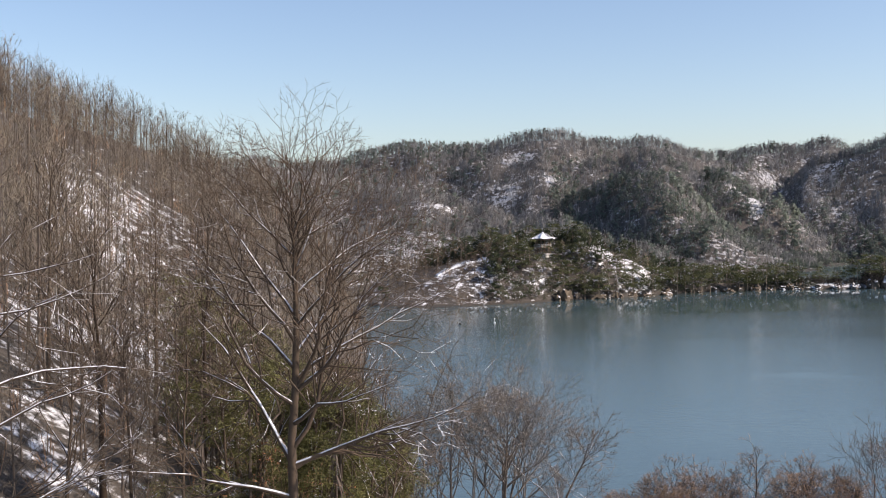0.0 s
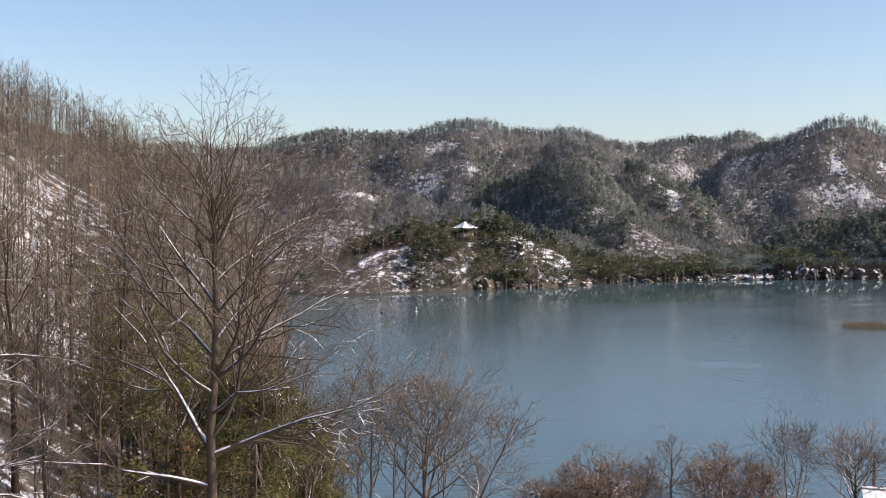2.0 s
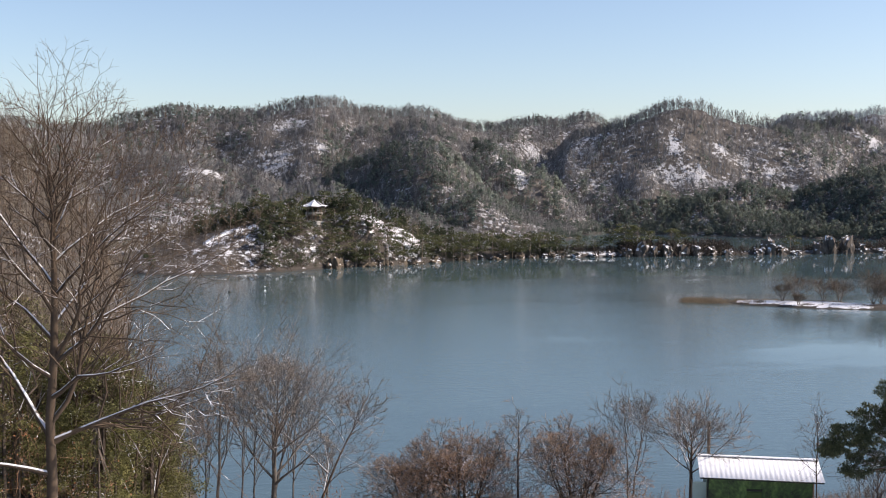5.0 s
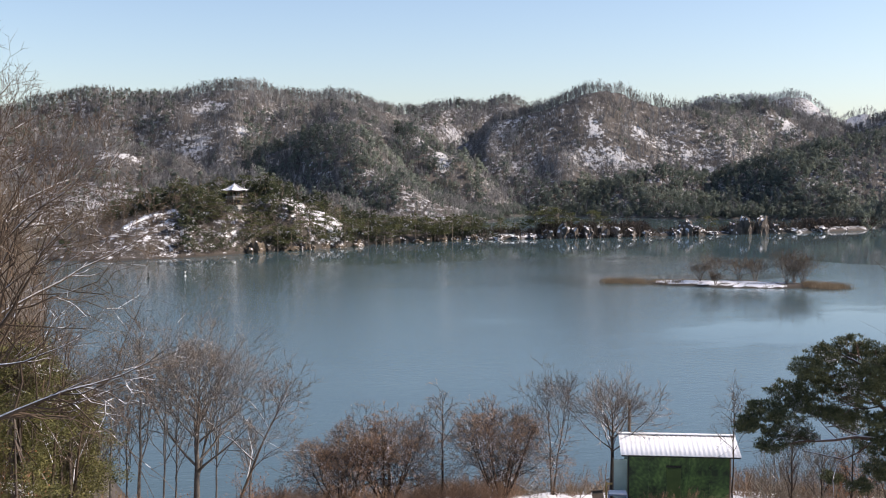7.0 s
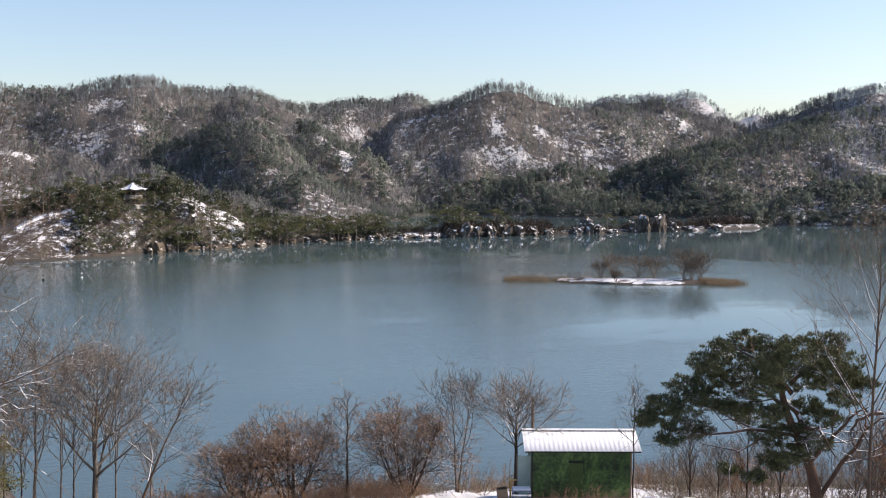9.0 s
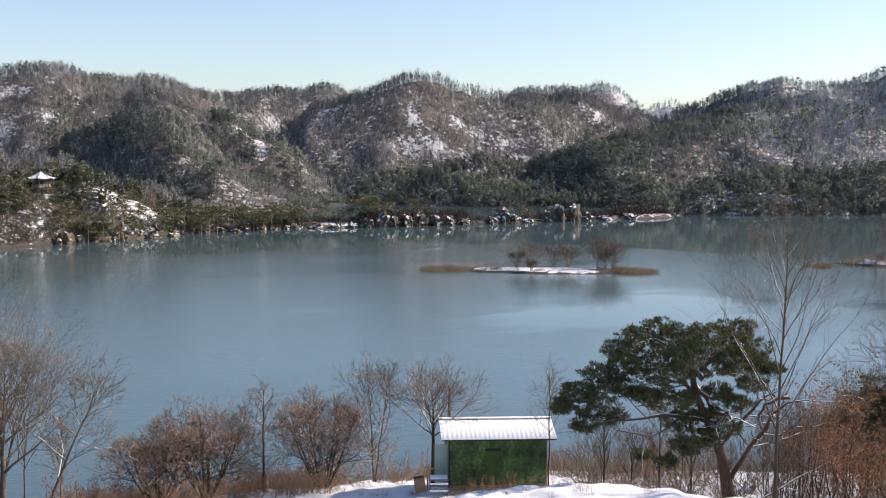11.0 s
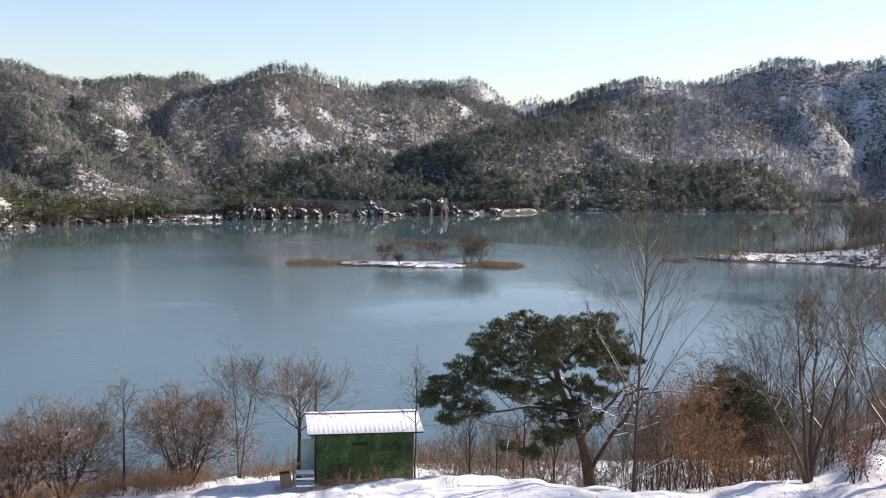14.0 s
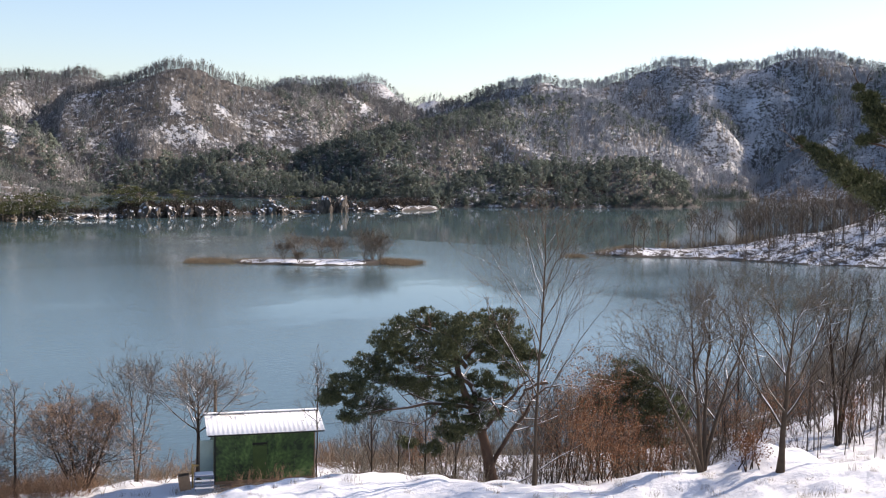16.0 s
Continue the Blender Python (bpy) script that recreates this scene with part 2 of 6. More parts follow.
def polar(az, d):
    """The place d metres from the viewpoint, az degrees clockwise from straight ahead."""
    return d * np.sin(np.radians(az)), d * np.cos(np.radians(az))


# ---- the land: ridges as lines of (bearing, distance, height, half width) ----
RIDGES = {
    "left_hill": (1.2, [(-60, 150, 60, 130), (-35, 175, 52, 105), (-21.5, 200, 40, 78), (-17.7, 203, 36.5, 66), (-15, 207, 30, 48), (-12.9, 215, 18, 34), (-9, 236, 10, 24), (-5.5, 258, 6, 20), (-3.4, 272, 2.0, 14), (-1.5, 284, 1.0, 10)]),
    "left_slope": (1.3, [(-42, 60, 24, 50), (-30, 110, 27, 55), (-22, 160, 31, 52), (-15, 205, 28, 36)]),
    "main_ridge": (1.0, [(-40, 520, 52, 150), (-14, 600, 50, 145), (-5.5, 620, 54.5, 145), (-2.7, 630, 55, 145), (0.1, 640, 59, 150), (2.9, 640, 60.5, 150), (5.5, 640, 63.5, 150), (7.5, 650, 59, 145), (9.5, 670, 60.5, 140), (11.5, 690, 60, 135), (13.3, 700, 62, 130), (15.5, 715, 62, 120), (17.2, 730, 66, 110), (19.5, 745, 61, 106), (23, 780, 55, 106)]),
    "left_spur": (1.1, [(-9, 560, 42, 90), (-2.7, 530, 35, 75), (-0.5, 515, 31, 65), (1.2, 500, 22, 55), (3, 485, 15, 45), (5, 470, 7, 40)]),
    "behind_pavilion": (1.1, [(-12, 430, 30, 110), (-6, 410, 20, 80), (0, 405, 18, 60), (5, 410, 17, 50), (9, 420, 10, 40), (12, 430, 3, 26)]),
    "green_spur": (1.0, [(6.9, 610, 47, 100), (9.5, 605, 50, 105), (11.5, 600, 47.5, 95), (13.3, 590, 41.5, 85), (14.4, 575, 33.8, 75), (15.5, 565, 25, 60), (16.7, 555, 12, 45), (17.5, 548, -1, 21)]),
    "low_spur": (1.1, [(9, 560, 39, 70), (10.4, 530, 35, 65), (11.5, 515, 30, 60), (13.6, 500, 19.5, 52), (15.6, 490, 9.5, 40), (17.2, 485, -2, 20)]),
    "peninsula": (2.2, [(-3, 330, 1, 40), (-0.8, 322, 4.5, 46), (0.8, 322, 8, 38), (1.8, 322, 10.5, 34), (2.9, 322, 12.5, 29), (4.3, 325, 13.7, 26), (5.8, 326, 14, 23), (6.9, 327, 13.5, 23), (8.7, 331, 9.5, 20), (10.1, 337, 6.5, 18), (11.6, 343, 4.5, 16), (14.5, 353, 2.6, 13), (17.3, 362, 1.8, 11), (21, 369, 1.4, 9)]),
    "causeway": (1.6, [(21, 368, 1.4, 9), (24, 376, 1.0, 7), (27, 388, 1.2, 8), (30, 402, 1.0, 8), (34, 428, 1.2, 8), (36, 442, 1.4, 8)]),
    "promontory": (1.4, [(34.5, 445, 0.5, 10), (36.3, 470, 3, 22), (38.8, 488, 7, 32), (40.2, 494, 9.5, 36), (42.9, 505, 12.3, 38), (45.5, 515, 13.7, 36), (46.6, 520, 12.2, 30), (47.7, 528, 6.5, 22), (48.6, 545, 0.2, 12)]),
    "near_green_ridge": (1.1, [(20.2, 560, -3, 35), (20.8, 565, -1, 45), (21.9, 568, 5.5, 50), (23.6, 570, 10, 60), (25.9, 570, 13.2, 68), (27.6, 572, 16.3, 72), (30.2, 575, 16.9, 75), (32.2, 580, 19.9, 80), (33.4, 590, 24.5, 88), (35, 610, 29.6, 100), (37.3, 640, 38.5, 125), (40, 680, 45.1, 150), (42.8, 720, 52, 165)]),
    "behind_hill": (1.0, [(36.5, 800, 44, 90), (37.3, 790, 54.7, 100), (38.7, 780, 58.9, 110), (40, 770, 64, 115), (41.7, 760, 67, 120), (42.8, 760, 64.1, 120), (43.8, 765, 63.6, 120), (45.5, 790, 69, 120)]),
    "right_hill": (1.0, [(42.8, 730, 53, 150), (44.2, 770, 57.5, 150), (45.5, 785, 69, 150), (46.9, 790, 76.4, 155), (48.3, 795, 83.8, 157), (49.4, 800, 79, 153), (49.7, 805, 76.5, 153), (51, 805, 83.6, 160), (52.1, 805, 81.5, 160), (53.6, 800, 85.7, 165), (54.9, 800, 88.5, 170), (56.2, 790, 80.7, 170), (57.7, 780, 77, 170), (66, 720, 72, 187), (80, 600, 62, 187)]),
    "right_hill_rib": (1.1, [(48.3, 795, 83.8, 110), (49.2, 750, 62, 85), (50.2, 715, 42, 70), (50.8, 680, 20, 50)]),
    "right_hill_rib_b": (1.1, [(54.9, 800, 88, 110), (55.8, 740, 60, 90), (56.3, 700, 38, 70)]),
    "right_hill_rib_c": (1.1, [(45.5, 785, 69, 110), (44.8, 730, 47, 85), (44.2, 690, 24, 60)]),
    "peak_hill": (1.05, [(14.8, 660, 5, 33), (15.6, 655, 22, 50), (17.2, 648, 36.5, 75), (18.6, 645, 46, 90), (20, 645, 55, 100), (21.1, 645, 60, 105), (21.9, 645, 62.5, 107), (23.3, 645, 64, 107), (24.1, 648, 62.3, 107), (25.4, 655, 57, 107), (26.7, 665, 53.7, 107), (28, 680, 53.4, 107), (29, 700, 55.5, 107), (31, 730, 59, 107), (33, 760, 59, 95), (35, 800, 45, 82)]),
    "peak_hill_spur": (1.1, [(23.3, 645, 62, 100), (22.2, 605, 36, 65), (21, 575, 14, 45), (20, 555, -1, 30)]),
    "far_snowy_peaks": (0.95, [(27, 930, 70, 136), (28.2, 940, 72, 130), (30.4, 940, 75, 130), (33.3, 940, 77, 120), (34.2, 945, 68, 90), (35, 950, 59, 70), (35.6, 955, 66, 70), (36.1, 955, 68.5, 70), (36.7, 960, 62, 80), (37.3, 965, 55, 100), (40, 990, 55, 128)]),
    "right_peninsula": (1.3, [(45.2, 254, 0.3, 9), (47, 254, 1.6, 13), (50, 258, 1.5, 15), (52, 262, 2.6, 20), (55, 268, 5.5, 28), (58.4, 275, 9, 34), (66, 285, 16, 50), (80, 300, 30, 90)]),
    "islet": (2.2, [(25.2, 222, -0.5, 8), (27, 221, 0.55, 9), (30, 221, 0.7, 10), (32.5, 222, 0.6, 9), (35.4, 223, -0.3, 8)]),
}
FLOOR = -4.0


def ridge_height(x, y, power, line):
    best = np.full(x.shape, FLOOR)
    p = [(*polar(a, d), z, w) for a, d, z, w in line]
    for (ax, ay, az, aw), (bx, by, bz, bw) in zip(p[:-1], p[1:]):
        dx, dy = bx - ax, by - ay
        t = np.clip(((x - ax) * dx + (y - ay) * dy) / (dx * dx + dy * dy), 0, 1)
        u = np.minimum(np.hypot(x - ax - t * dx, y - ay - t * dy) / (aw + t * (bw - aw)), 1)
        top = az + t * (bz - az)
        u = (np.sqrt(u * u + 0.02) - 0.1414) / 0.8685
        u = u ** power
        u = u * (1.35 - 0.35 * u * u) if power < 1.2 else u
        best = np.maximum(best, top - (top - FLOOR) * np.minimum(u, 1))
    return best


SHORE_AZ, SHORE_D = [-180, -90, -25, -6, -2, 10, 30, 42, 50, 58, 70, 110, 180], [200, 200, 140, 84, 72, 72, 78, 82, 88, 124, 180, 240, 200]
BANK_S, BANK_Z = [0, 0.03, 0.07, 0.14, 0.26, 0.42, 0.53, 0.57, 0.70, 0.80, 0.92, 1.0, 1.12, 1.5, 9], [20.4, 20.0, 17.0, 14.0, 11.2, 9.2, 8.5, 7.8, 5.2, 4.0, 1.6, 0, -2, -4, -4]


MOUNDS = [(53.0, 46.6, 0.85, 0.85), (58.5, 44, 0.4, 1.0), (56.6, 43, 0.35, 0.8), (54.9, 47.5, 0.4, 0.7), (28, 43.5, 0.9, 4.5), (34, 43, 0.5, 3), (40, 42, 0.4, 3), (47.5, 45, 0.4, 1.5), (51.5, 46, 0.55, 4.0), (54.5, 46, 0.3, 3.0)]


def land(x, y):
    """The height of the ground above the lake."""
    x, y = np.asarray(x, float), np.asarray(y, float)
    d, az = np.hypot(x, y), np.degrees(np.arctan2(x, y))
    warp = fbm(x, y, 60, 3, 40) * np.clip((d - 60) / 200, 0, 1)
    xx, yy = x + 7 * warp, y + 7 * fbm(x, y, 60, 3, 50) * np.clip((d - 60) / 200, 0, 1)
    z = np.full(x.shape, FLOOR)
    for power, line in RIDGES.values():
        z = np.maximum(z, ridge_height(xx, yy, power, line))
    shore = np.interp(az, SHORE_AZ, SHORE_D)
    bank = np.interp(d / shore, BANK_S, BANK_Z)
    bank = bank + 0.24 * np.abs(fbm(x, y, 1.1, 2, 12)) * np.clip((d - 20) / 15, 0, 1) * np.clip((75 - d) / 10, 0, 1)
    bank = bank + (fbm(x, y, 9, 4, 7) * 0.45 + 0.16 * fbm(x, y, 1.6, 3, 9)) * np.clip((d - 6) / 20, 0, 1)
    for a, r, h, w in MOUNDS:
        mx, my = polar(a, r)
        bank = bank + h * np.exp(-((x - mx) ** 2 + (y - my) ** 2) / (w * w))
    z = np.maximum(z, bank)
    bay = np.clip((az + 6.3) / 3.2, 0, 1) * np.clip((2 - az) / 2, 0, 1) * np.clip((d - 90) / 18, 0, 1) * np.clip((282 - d) / 14, 0, 1)
    z = z + bay * (FLOOR - z)
    px, py = polar(5.08, 319)
    z = z - 2.2 * np.exp(-((x - px) ** 2 + (y - py) ** 2) / 30)
    up = np.clip(z / 14, 0, 1) * np.clip((d - 380) / 60, 0.15, 1)
    gully = 1 - np.abs(fbm(x, y, 70, 4, 21)) * 2.2
    z = z + up * np.clip((d - 120) / 150, 0, 1) * (gully * 9.0 - 4.3 + fbm(x, y, 14, 3, 31) * 1.2)
    z = z + np.clip((d - 1150) / 600, 0, 1) * (70 + 25 * fbm(x, y, 300, 3, 61))
    z = z + np.clip(z / 2, 0, 1) * np.clip((d - 276) / 6, 0, 1) * np.clip((350 - d) / 10, 0, 1) * np.clip((13 - az) / 2, 0, 1) * np.clip(az + 3, 0, 1) * 1.1 * fbm(x, y, 7, 3, 33)
    return z + fbm(x, y, 3.0, 3, 71) * 0.12 * np.clip(1 - np.abs(z + 1) * 0.2, 0.3, 1)


# open snow on the far slopes: bearing, distance, half width across and half depth, cover
PATCHES = [(14.7, 576, 6, 9, 0.49), (15.5, 557, 5, 9, 0.49), (23.3, 615, 7, 12, 0.42), (23.0, 598, 12, 9, 0.40), (24.4, 602, 14, 10, 0.42), (25.7, 604, 12, 9, 0.40), (25.4, 628, 8, 6, 0.44), (26.7, 630, 9, 7, 0.44), (27.8, 628, 9, 7, 0.44), (28.8, 625, 8, 7, 0.42),
           (5.5, 584, 8, 6, 0.42), (3.2, 580, 12, 14, 0.36), (4.0, 607, 14, 4, 0.42), (-3.8, 503, 14, 8, 0.40), (-0.5, 509, 12, 6, 0.44), (2.0, 392, 16, 8, 0.42), (16.4, 505, 5, 10, 0.44), (16.1, 681, 14, 12, 0.36), (14.7, 674, 10, 10, 0.38),
           (51.9, 743, 9, 12, 0.46), (52.0, 727, 8, 12, 0.46), (51.7, 710, 9, 10, 0.45), (48.3, 753, 6, 8, 0.44), (49.2, 718, 8, 10, 0.44), (50.0, 699, 8, 10, 0.42), (50.2, 764, 14, 4, 0.46), (51.9, 754, 14, 4, 0.46), (53.4, 752, 12, 6, 0.44), (41.4, 610, 14, 9, 0.38), (42.8, 601, 14, 9, 0.38), (55.6, 680, 10, 8, 0.44),
           (33.9, 926, 16, 14, 0.47), (35.6, 945, 12, 12, 0.52), (32.7, 722, 16, 8, 0.38), (33.4, 555, 10, 6, 0.38)]


def snow_cover(x, y, z):
    """How much of the ground lies under snow: most on the open bank, the islet and the bare slopes, little in the sunny woods."""
    d, az = np.hypot(x, y), np.degrees(np.arctan2(x, y))
    s = 0.36 + 0.22 * fbm(x, y, 45, 3, 81) + 0.12 * fbm(x, y, 220, 2, 85)
    s = np.where(d > 430, np.interp(az, [8, 18], [0.325, 0.35]) + 0.09 * fbm(x, y, 40, 2, 81) + 0.09 * fbm(x, y, 11, 3, 83), s)
    def zone(a0, a1, d0, d1, v, soft=1.0):
        nonlocal s
        k = np.clip((az - a0) / soft + 0.5, 0, 1) * np.clip((a1 - az) / soft + 0.5, 0, 1) * np.clip((d - d0) / 8 + 0.5, 0, 1) * np.clip((d1 - d) / 8 + 0.5, 0, 1)
        s = s * (1 - k) + v * k
    edge = 3 * fbm(x, y, 12, 3, 88)
    zone(12, 75, 0, 66, 0.95, 5)
    zone(30, 60, 62, 76, 0.52, 3)
    zone(55.5, 75, 60, 104, 0.55, 2)
    zone(-1.4, 3.2, 270, 318, 0.42)
    zone(17.5, 36, 345, 450, 0.46)
    zone(3.4, 18, 270, 345, 0.40)
    zone(7.5, 10.5, 322, 352, 0.47, 0.6)
    zone(-40, -8, 60, 235, 0.36, 3)
    zone(-40, -6, 0, 85, 0.41, 3)
    zone(-8, 0.4, 60, 262, 0.2, 0.6)
    zone(44, 62, 235, 300, 0.47)
    zone(36.4, 49, 440, 560, 0.24)
    zone(35, 48.6, 435, 488, 0.43)
    zone(26.2, 32.8, 205, 240, 0.50, 0.5)
    zone(-19, -12.4, 90, 180, 0.415, 1.5)
    zone(-20, -12.2, 64, 128, 0.44, 1.5)
    zone(-8, 4.5, 60, 115, 0.2)
    zone(33.4, 36.8, 880, 1000, 0.56, 0.6)
    s = s + 0.07 * np.clip((az - 39) / 3, 0, 1) * np.clip((d - 580) / 30, 0, 1)
    rough = 0.12 * fbm(x, y, 7, 2, 89)
    for a, r, across, deep, v in PATCHES:
        px, py = polar(a, r)
        ca, sa = np.cos(np.radians(a)), np.sin(np.radians(a))
        u, w = (x - px) * ca - (y - py) * sa, (x - px) * sa + (y - py) * ca
        s = np.maximum(s, v + rough - 0.3 * ((u / across) ** 2 + (w / deep) ** 2 - 0.5))
    return np.where(z < 0.12 + 0.12 * np.sin(edge), 0.1, s)


def build_ground():
    az = np.concatenate([np.arange(-180, -24, 4.0), np.arange(-24, 62, 0.29), np.arange(62, 178, 4.0), [180.0]])
    d = np.concatenate([[0.01, 1.5], np.geomspace(3, 38, 45), np.arange(38.5, 62, 0.42), np.geomspace(62.5, 150, 30), np.geomspace(153, 213, 16), np.linspace(214, 275, 80), np.geomspace(277, 1000, 140), np.geomspace(1040, 3200, 16)])
    a, r = np.meshgrid(az, d)
    x, y = polar(a, r)
    y = y - 0.7 * np.exp(-r / 2)
    z = land(x, y)
    nr, na = x.shape
    v = np.stack([x, y, z], -1).reshape(-1, 3)
    i = (np.arange(nr - 1)[:, None] * na + np.arange(na - 1)[None]).ravel()
    me = raw_mesh("ground", v, np.stack([i, i + na, i + na + 1, i + 1], -1), True)
    at = me.attributes.new("snow", "FLOAT", "POINT")
    at.data.foreach_set("value", snow_cover(x, y, z).ravel().astype(np.float32))
    far = me.attributes.new("dusting_and_haze", "FLOAT", "POINT")
    far.data.foreach_set("value", np.clip((r - 380) / 120, 0, 1).ravel().astype(np.float32))
    return tagged(part("ground", me, M_GROUND), "snow-patched hillsides and bank around the lake", "ground", kind="structure")


def build_water():
    az = np.radians(np.arange(0, 360, 3.0))
    rad = np.array([40, 90, 160, 260, 420, 700, 1200])
    v = np.stack([np.outer(rad, np.sin(az)).ravel(), np.outer(rad, np.cos(az)).ravel(), np.zeros(len(rad) * len(az))], -1)
    n = len(az)
    f = [(k * n + j, (k + 1) * n + j, (k + 1) * n + (j + 1) % n, k * n + (j + 1) % n) for k in range(len(rad) - 1) for j in range(n)]
    return tagged(part("water", raw_mesh("water", v, f, True), M_WATER), "blue rippled lake water reflecting hills and sky", "lake", kind="structure")


build_ground()
build_water()

# ---- woods ----
def blades(start, way, length, width, rng):
    """Thin tapered twigs: one triangle each."""
    side = np.cross(way, rng.normal(size=way.shape))
    side /= np.linalg.norm(side, axis=1, keepdims=True) + 1e-9
    w = (side * width[:, None]) / 2
    v = np.stack([start - w, start + w, start + way * length[:, None]], 1).reshape(-1, 3)
    return v, np.arange(len(v)).reshape(-1, 3)


def cones(start, end, r0, r1, sides=3):
    """Tapered limbs with a few sides, as triangles."""
    way = end - start
    way = way / (np.linalg.norm(way, axis=1, keepdims=True) + 1e-9)
    ref = np.where(np.abs(way[:, 2:3]) > 0.9, np.array([[1.0, 0, 0]]), np.array([[0, 0, 1.0]]))
    u = np.cross(way, ref)
    u /= np.linalg.norm(u, axis=1, keepdims=True)
    w = np.cross(way, u)
    a = np.arange(sides) * 2 * np.pi / sides
    ring = np.cos(a)[None, :, None] * u[:, None] + np.sin(a)[None, :, None] * w[:, None]
    lo = start[:, None] + ring * np.asarray(r0)[:, None, None]
    hi = end[:, None] + ring * np.asarray(r1)[:, None, None]
    v = np.concatenate([lo, hi], 1).reshape(-1, 3)
    j = np.arange(sides)
    k = (j + 1) % sides
    f = np.concatenate([np.stack([j, k, sides + k], -1), np.stack([j, sides + k, sides + j], -1)])
    n = len(start)
    return v, (f[None] + (np.arange(n) * 2 * sides)[:, None, None]).reshape(-1, 3)


def joined(*pieces):
    vs, fs, n = [], [], 0
    for v, f in pieces:
        vs.append(v)
        fs.append(f + n)
        n += len(v)
    return np.concatenate(vs), np.concatenate(fs)


def unit(v):
    return v / (np.linalg.norm(v, axis=-1, keepdims=True) + 1e-9)


def far_bare(rng, limbs, twigs, twig_width, spread=0.27, low=0.35, thick=0.011, loose=0.38, steep=(0.7, 1.6)):
    """A bare tree one metre high, for the distance: trunk with limbs, and twigs."""
    lean = rng.normal(0, 0.02, 2)
    top = np.array([[lean[0], lean[1], 0.86]])
    t = rng.uniform(low, 0.8, limbs)
    foot = np.stack([lean[0] * t, lean[1] * t, t * 0.9], -1)
    a = rng.uniform(0, 2 * np.pi, limbs)
    rise = rng.uniform(*steep, limbs)
    way = unit(np.stack([np.cos(a), np.sin(a), rise], -1))
    ln = rng.uniform(0.6, 1.0, limbs) * (1.05 - t) * spread * 2.6
    tip = foot + way * ln[:, None]
    k = rng.integers(0, limbs, twigs)
    q = rng.uniform(0.25, 1.0, twigs)[:, None]
    at = foot[k] * (1 - q) + tip[k] * q
    tw = unit(way[k] * 0.8 + rng.normal(0, loose, (twigs, 3)) + [0, 0, 0.75])
    return (joined(cones(np.array([[0, 0, -0.1]]), top, np.array([thick]), np.array([thick * 0.3])), blades(foot, way, ln, np.full(limbs, thick * 1.1), rng)),
            blades(at, tw, rng.uniform(0.09, 0.24, twigs), np.full(twigs, twig_width), rng))


def far_pine(rng, clumps, leaves, size, crown=0.62, width=0.30, flat=0.45, level=1.0, stout=0.75, loose=0.07):
    """A pine one metre high with a broken, rounded crown, for the distance: trunk, and needles."""
    t = rng.uniform(0, 1, clumps)
    h = 1 - crown + crown * t
    reach = width * np.sqrt(np.clip(1 - (t * 1.02 - 0.25) ** 2 / 0.62, 0.05, 1)) * rng.uniform(0.35, 1.0, clumps)
    a = rng.uniform(0, 2 * np.pi, clumps)
    c = np.stack([np.cos(a) * reach, np.sin(a) * reach, h - 0.06], -1)
    k = np.repeat(np.arange(clumps), leaves)
    p = c[k] + rng.normal(0, 1, (len(k), 3)) * np.array([loose, loose, loose * flat]) * (1.2 if clumps < 20 else 1.0)
    way = unit((rng.normal(0, 1, (len(k), 3)) + [0, 0, 0.35]) * [1, 1, level])
    ln = rng.uniform(0.6, 1.2, len(k)) * size
    return (joined(cones(np.array([[0, 0, -0.1]]), np.array([[0, 0, 0.9]]), np.array([0.016]), np.array([0.005])),
                   blades(np.repeat([[0, 0, 0.5]], clumps, 0) * [[1, 1, 1]] + c * [[0, 0, 0.5]], unit(c - (np.repeat([[0, 0, 0.5]], clumps, 0) + c * [[0, 0, 0.5]])), reach, np.full(clumps, 0.012), rng)),
            blades(p, way, ln, ln * stout, rng))


def shrub(rng, stems, twigs, twig_width, spread=0.5, thick=0.012):
    """A many-stemmed bush one metre high."""
    a = rng.uniform(0, 2 * np.pi, stems)
    out = rng.uniform(0.1, 1, stems) * spread
    foot = np.stack([np.cos(a), np.sin(a), np.zeros(stems)], -1) * 0.06
    tip = np.stack([np.cos(a) * out, np.sin(a) * out, 0.9 - 0.45 * (out / spread) ** 2 + rng.uniform(-0.15, 0.1, stems)], -1)
    k = rng.integers(0, stems, twigs)
    q = rng.uniform(0.25, 1.0, twigs)[:, None]
    at = foot[k] * (1 - q) + tip[k] * q
    way = unit(unit(tip - foot)[k] + rng.normal(0, 0.5, (twigs, 3)))
    return joined(cones(foot, tip, np.full(stems, thick), np.full(stems, thick * 0.3)),
                  blades(at, way, rng.uniform(0.1, 0.3, twigs), np.full(twigs, twig_width), rng))


def slope_normals(x, y, step=7.0):
    n = np.stack([land(x - step, y) - land(x + step, y), land(x, y - step) - land(x, y + step), np.full(len(x), 2 * step * 1.0)], -1)
    return unit(n)


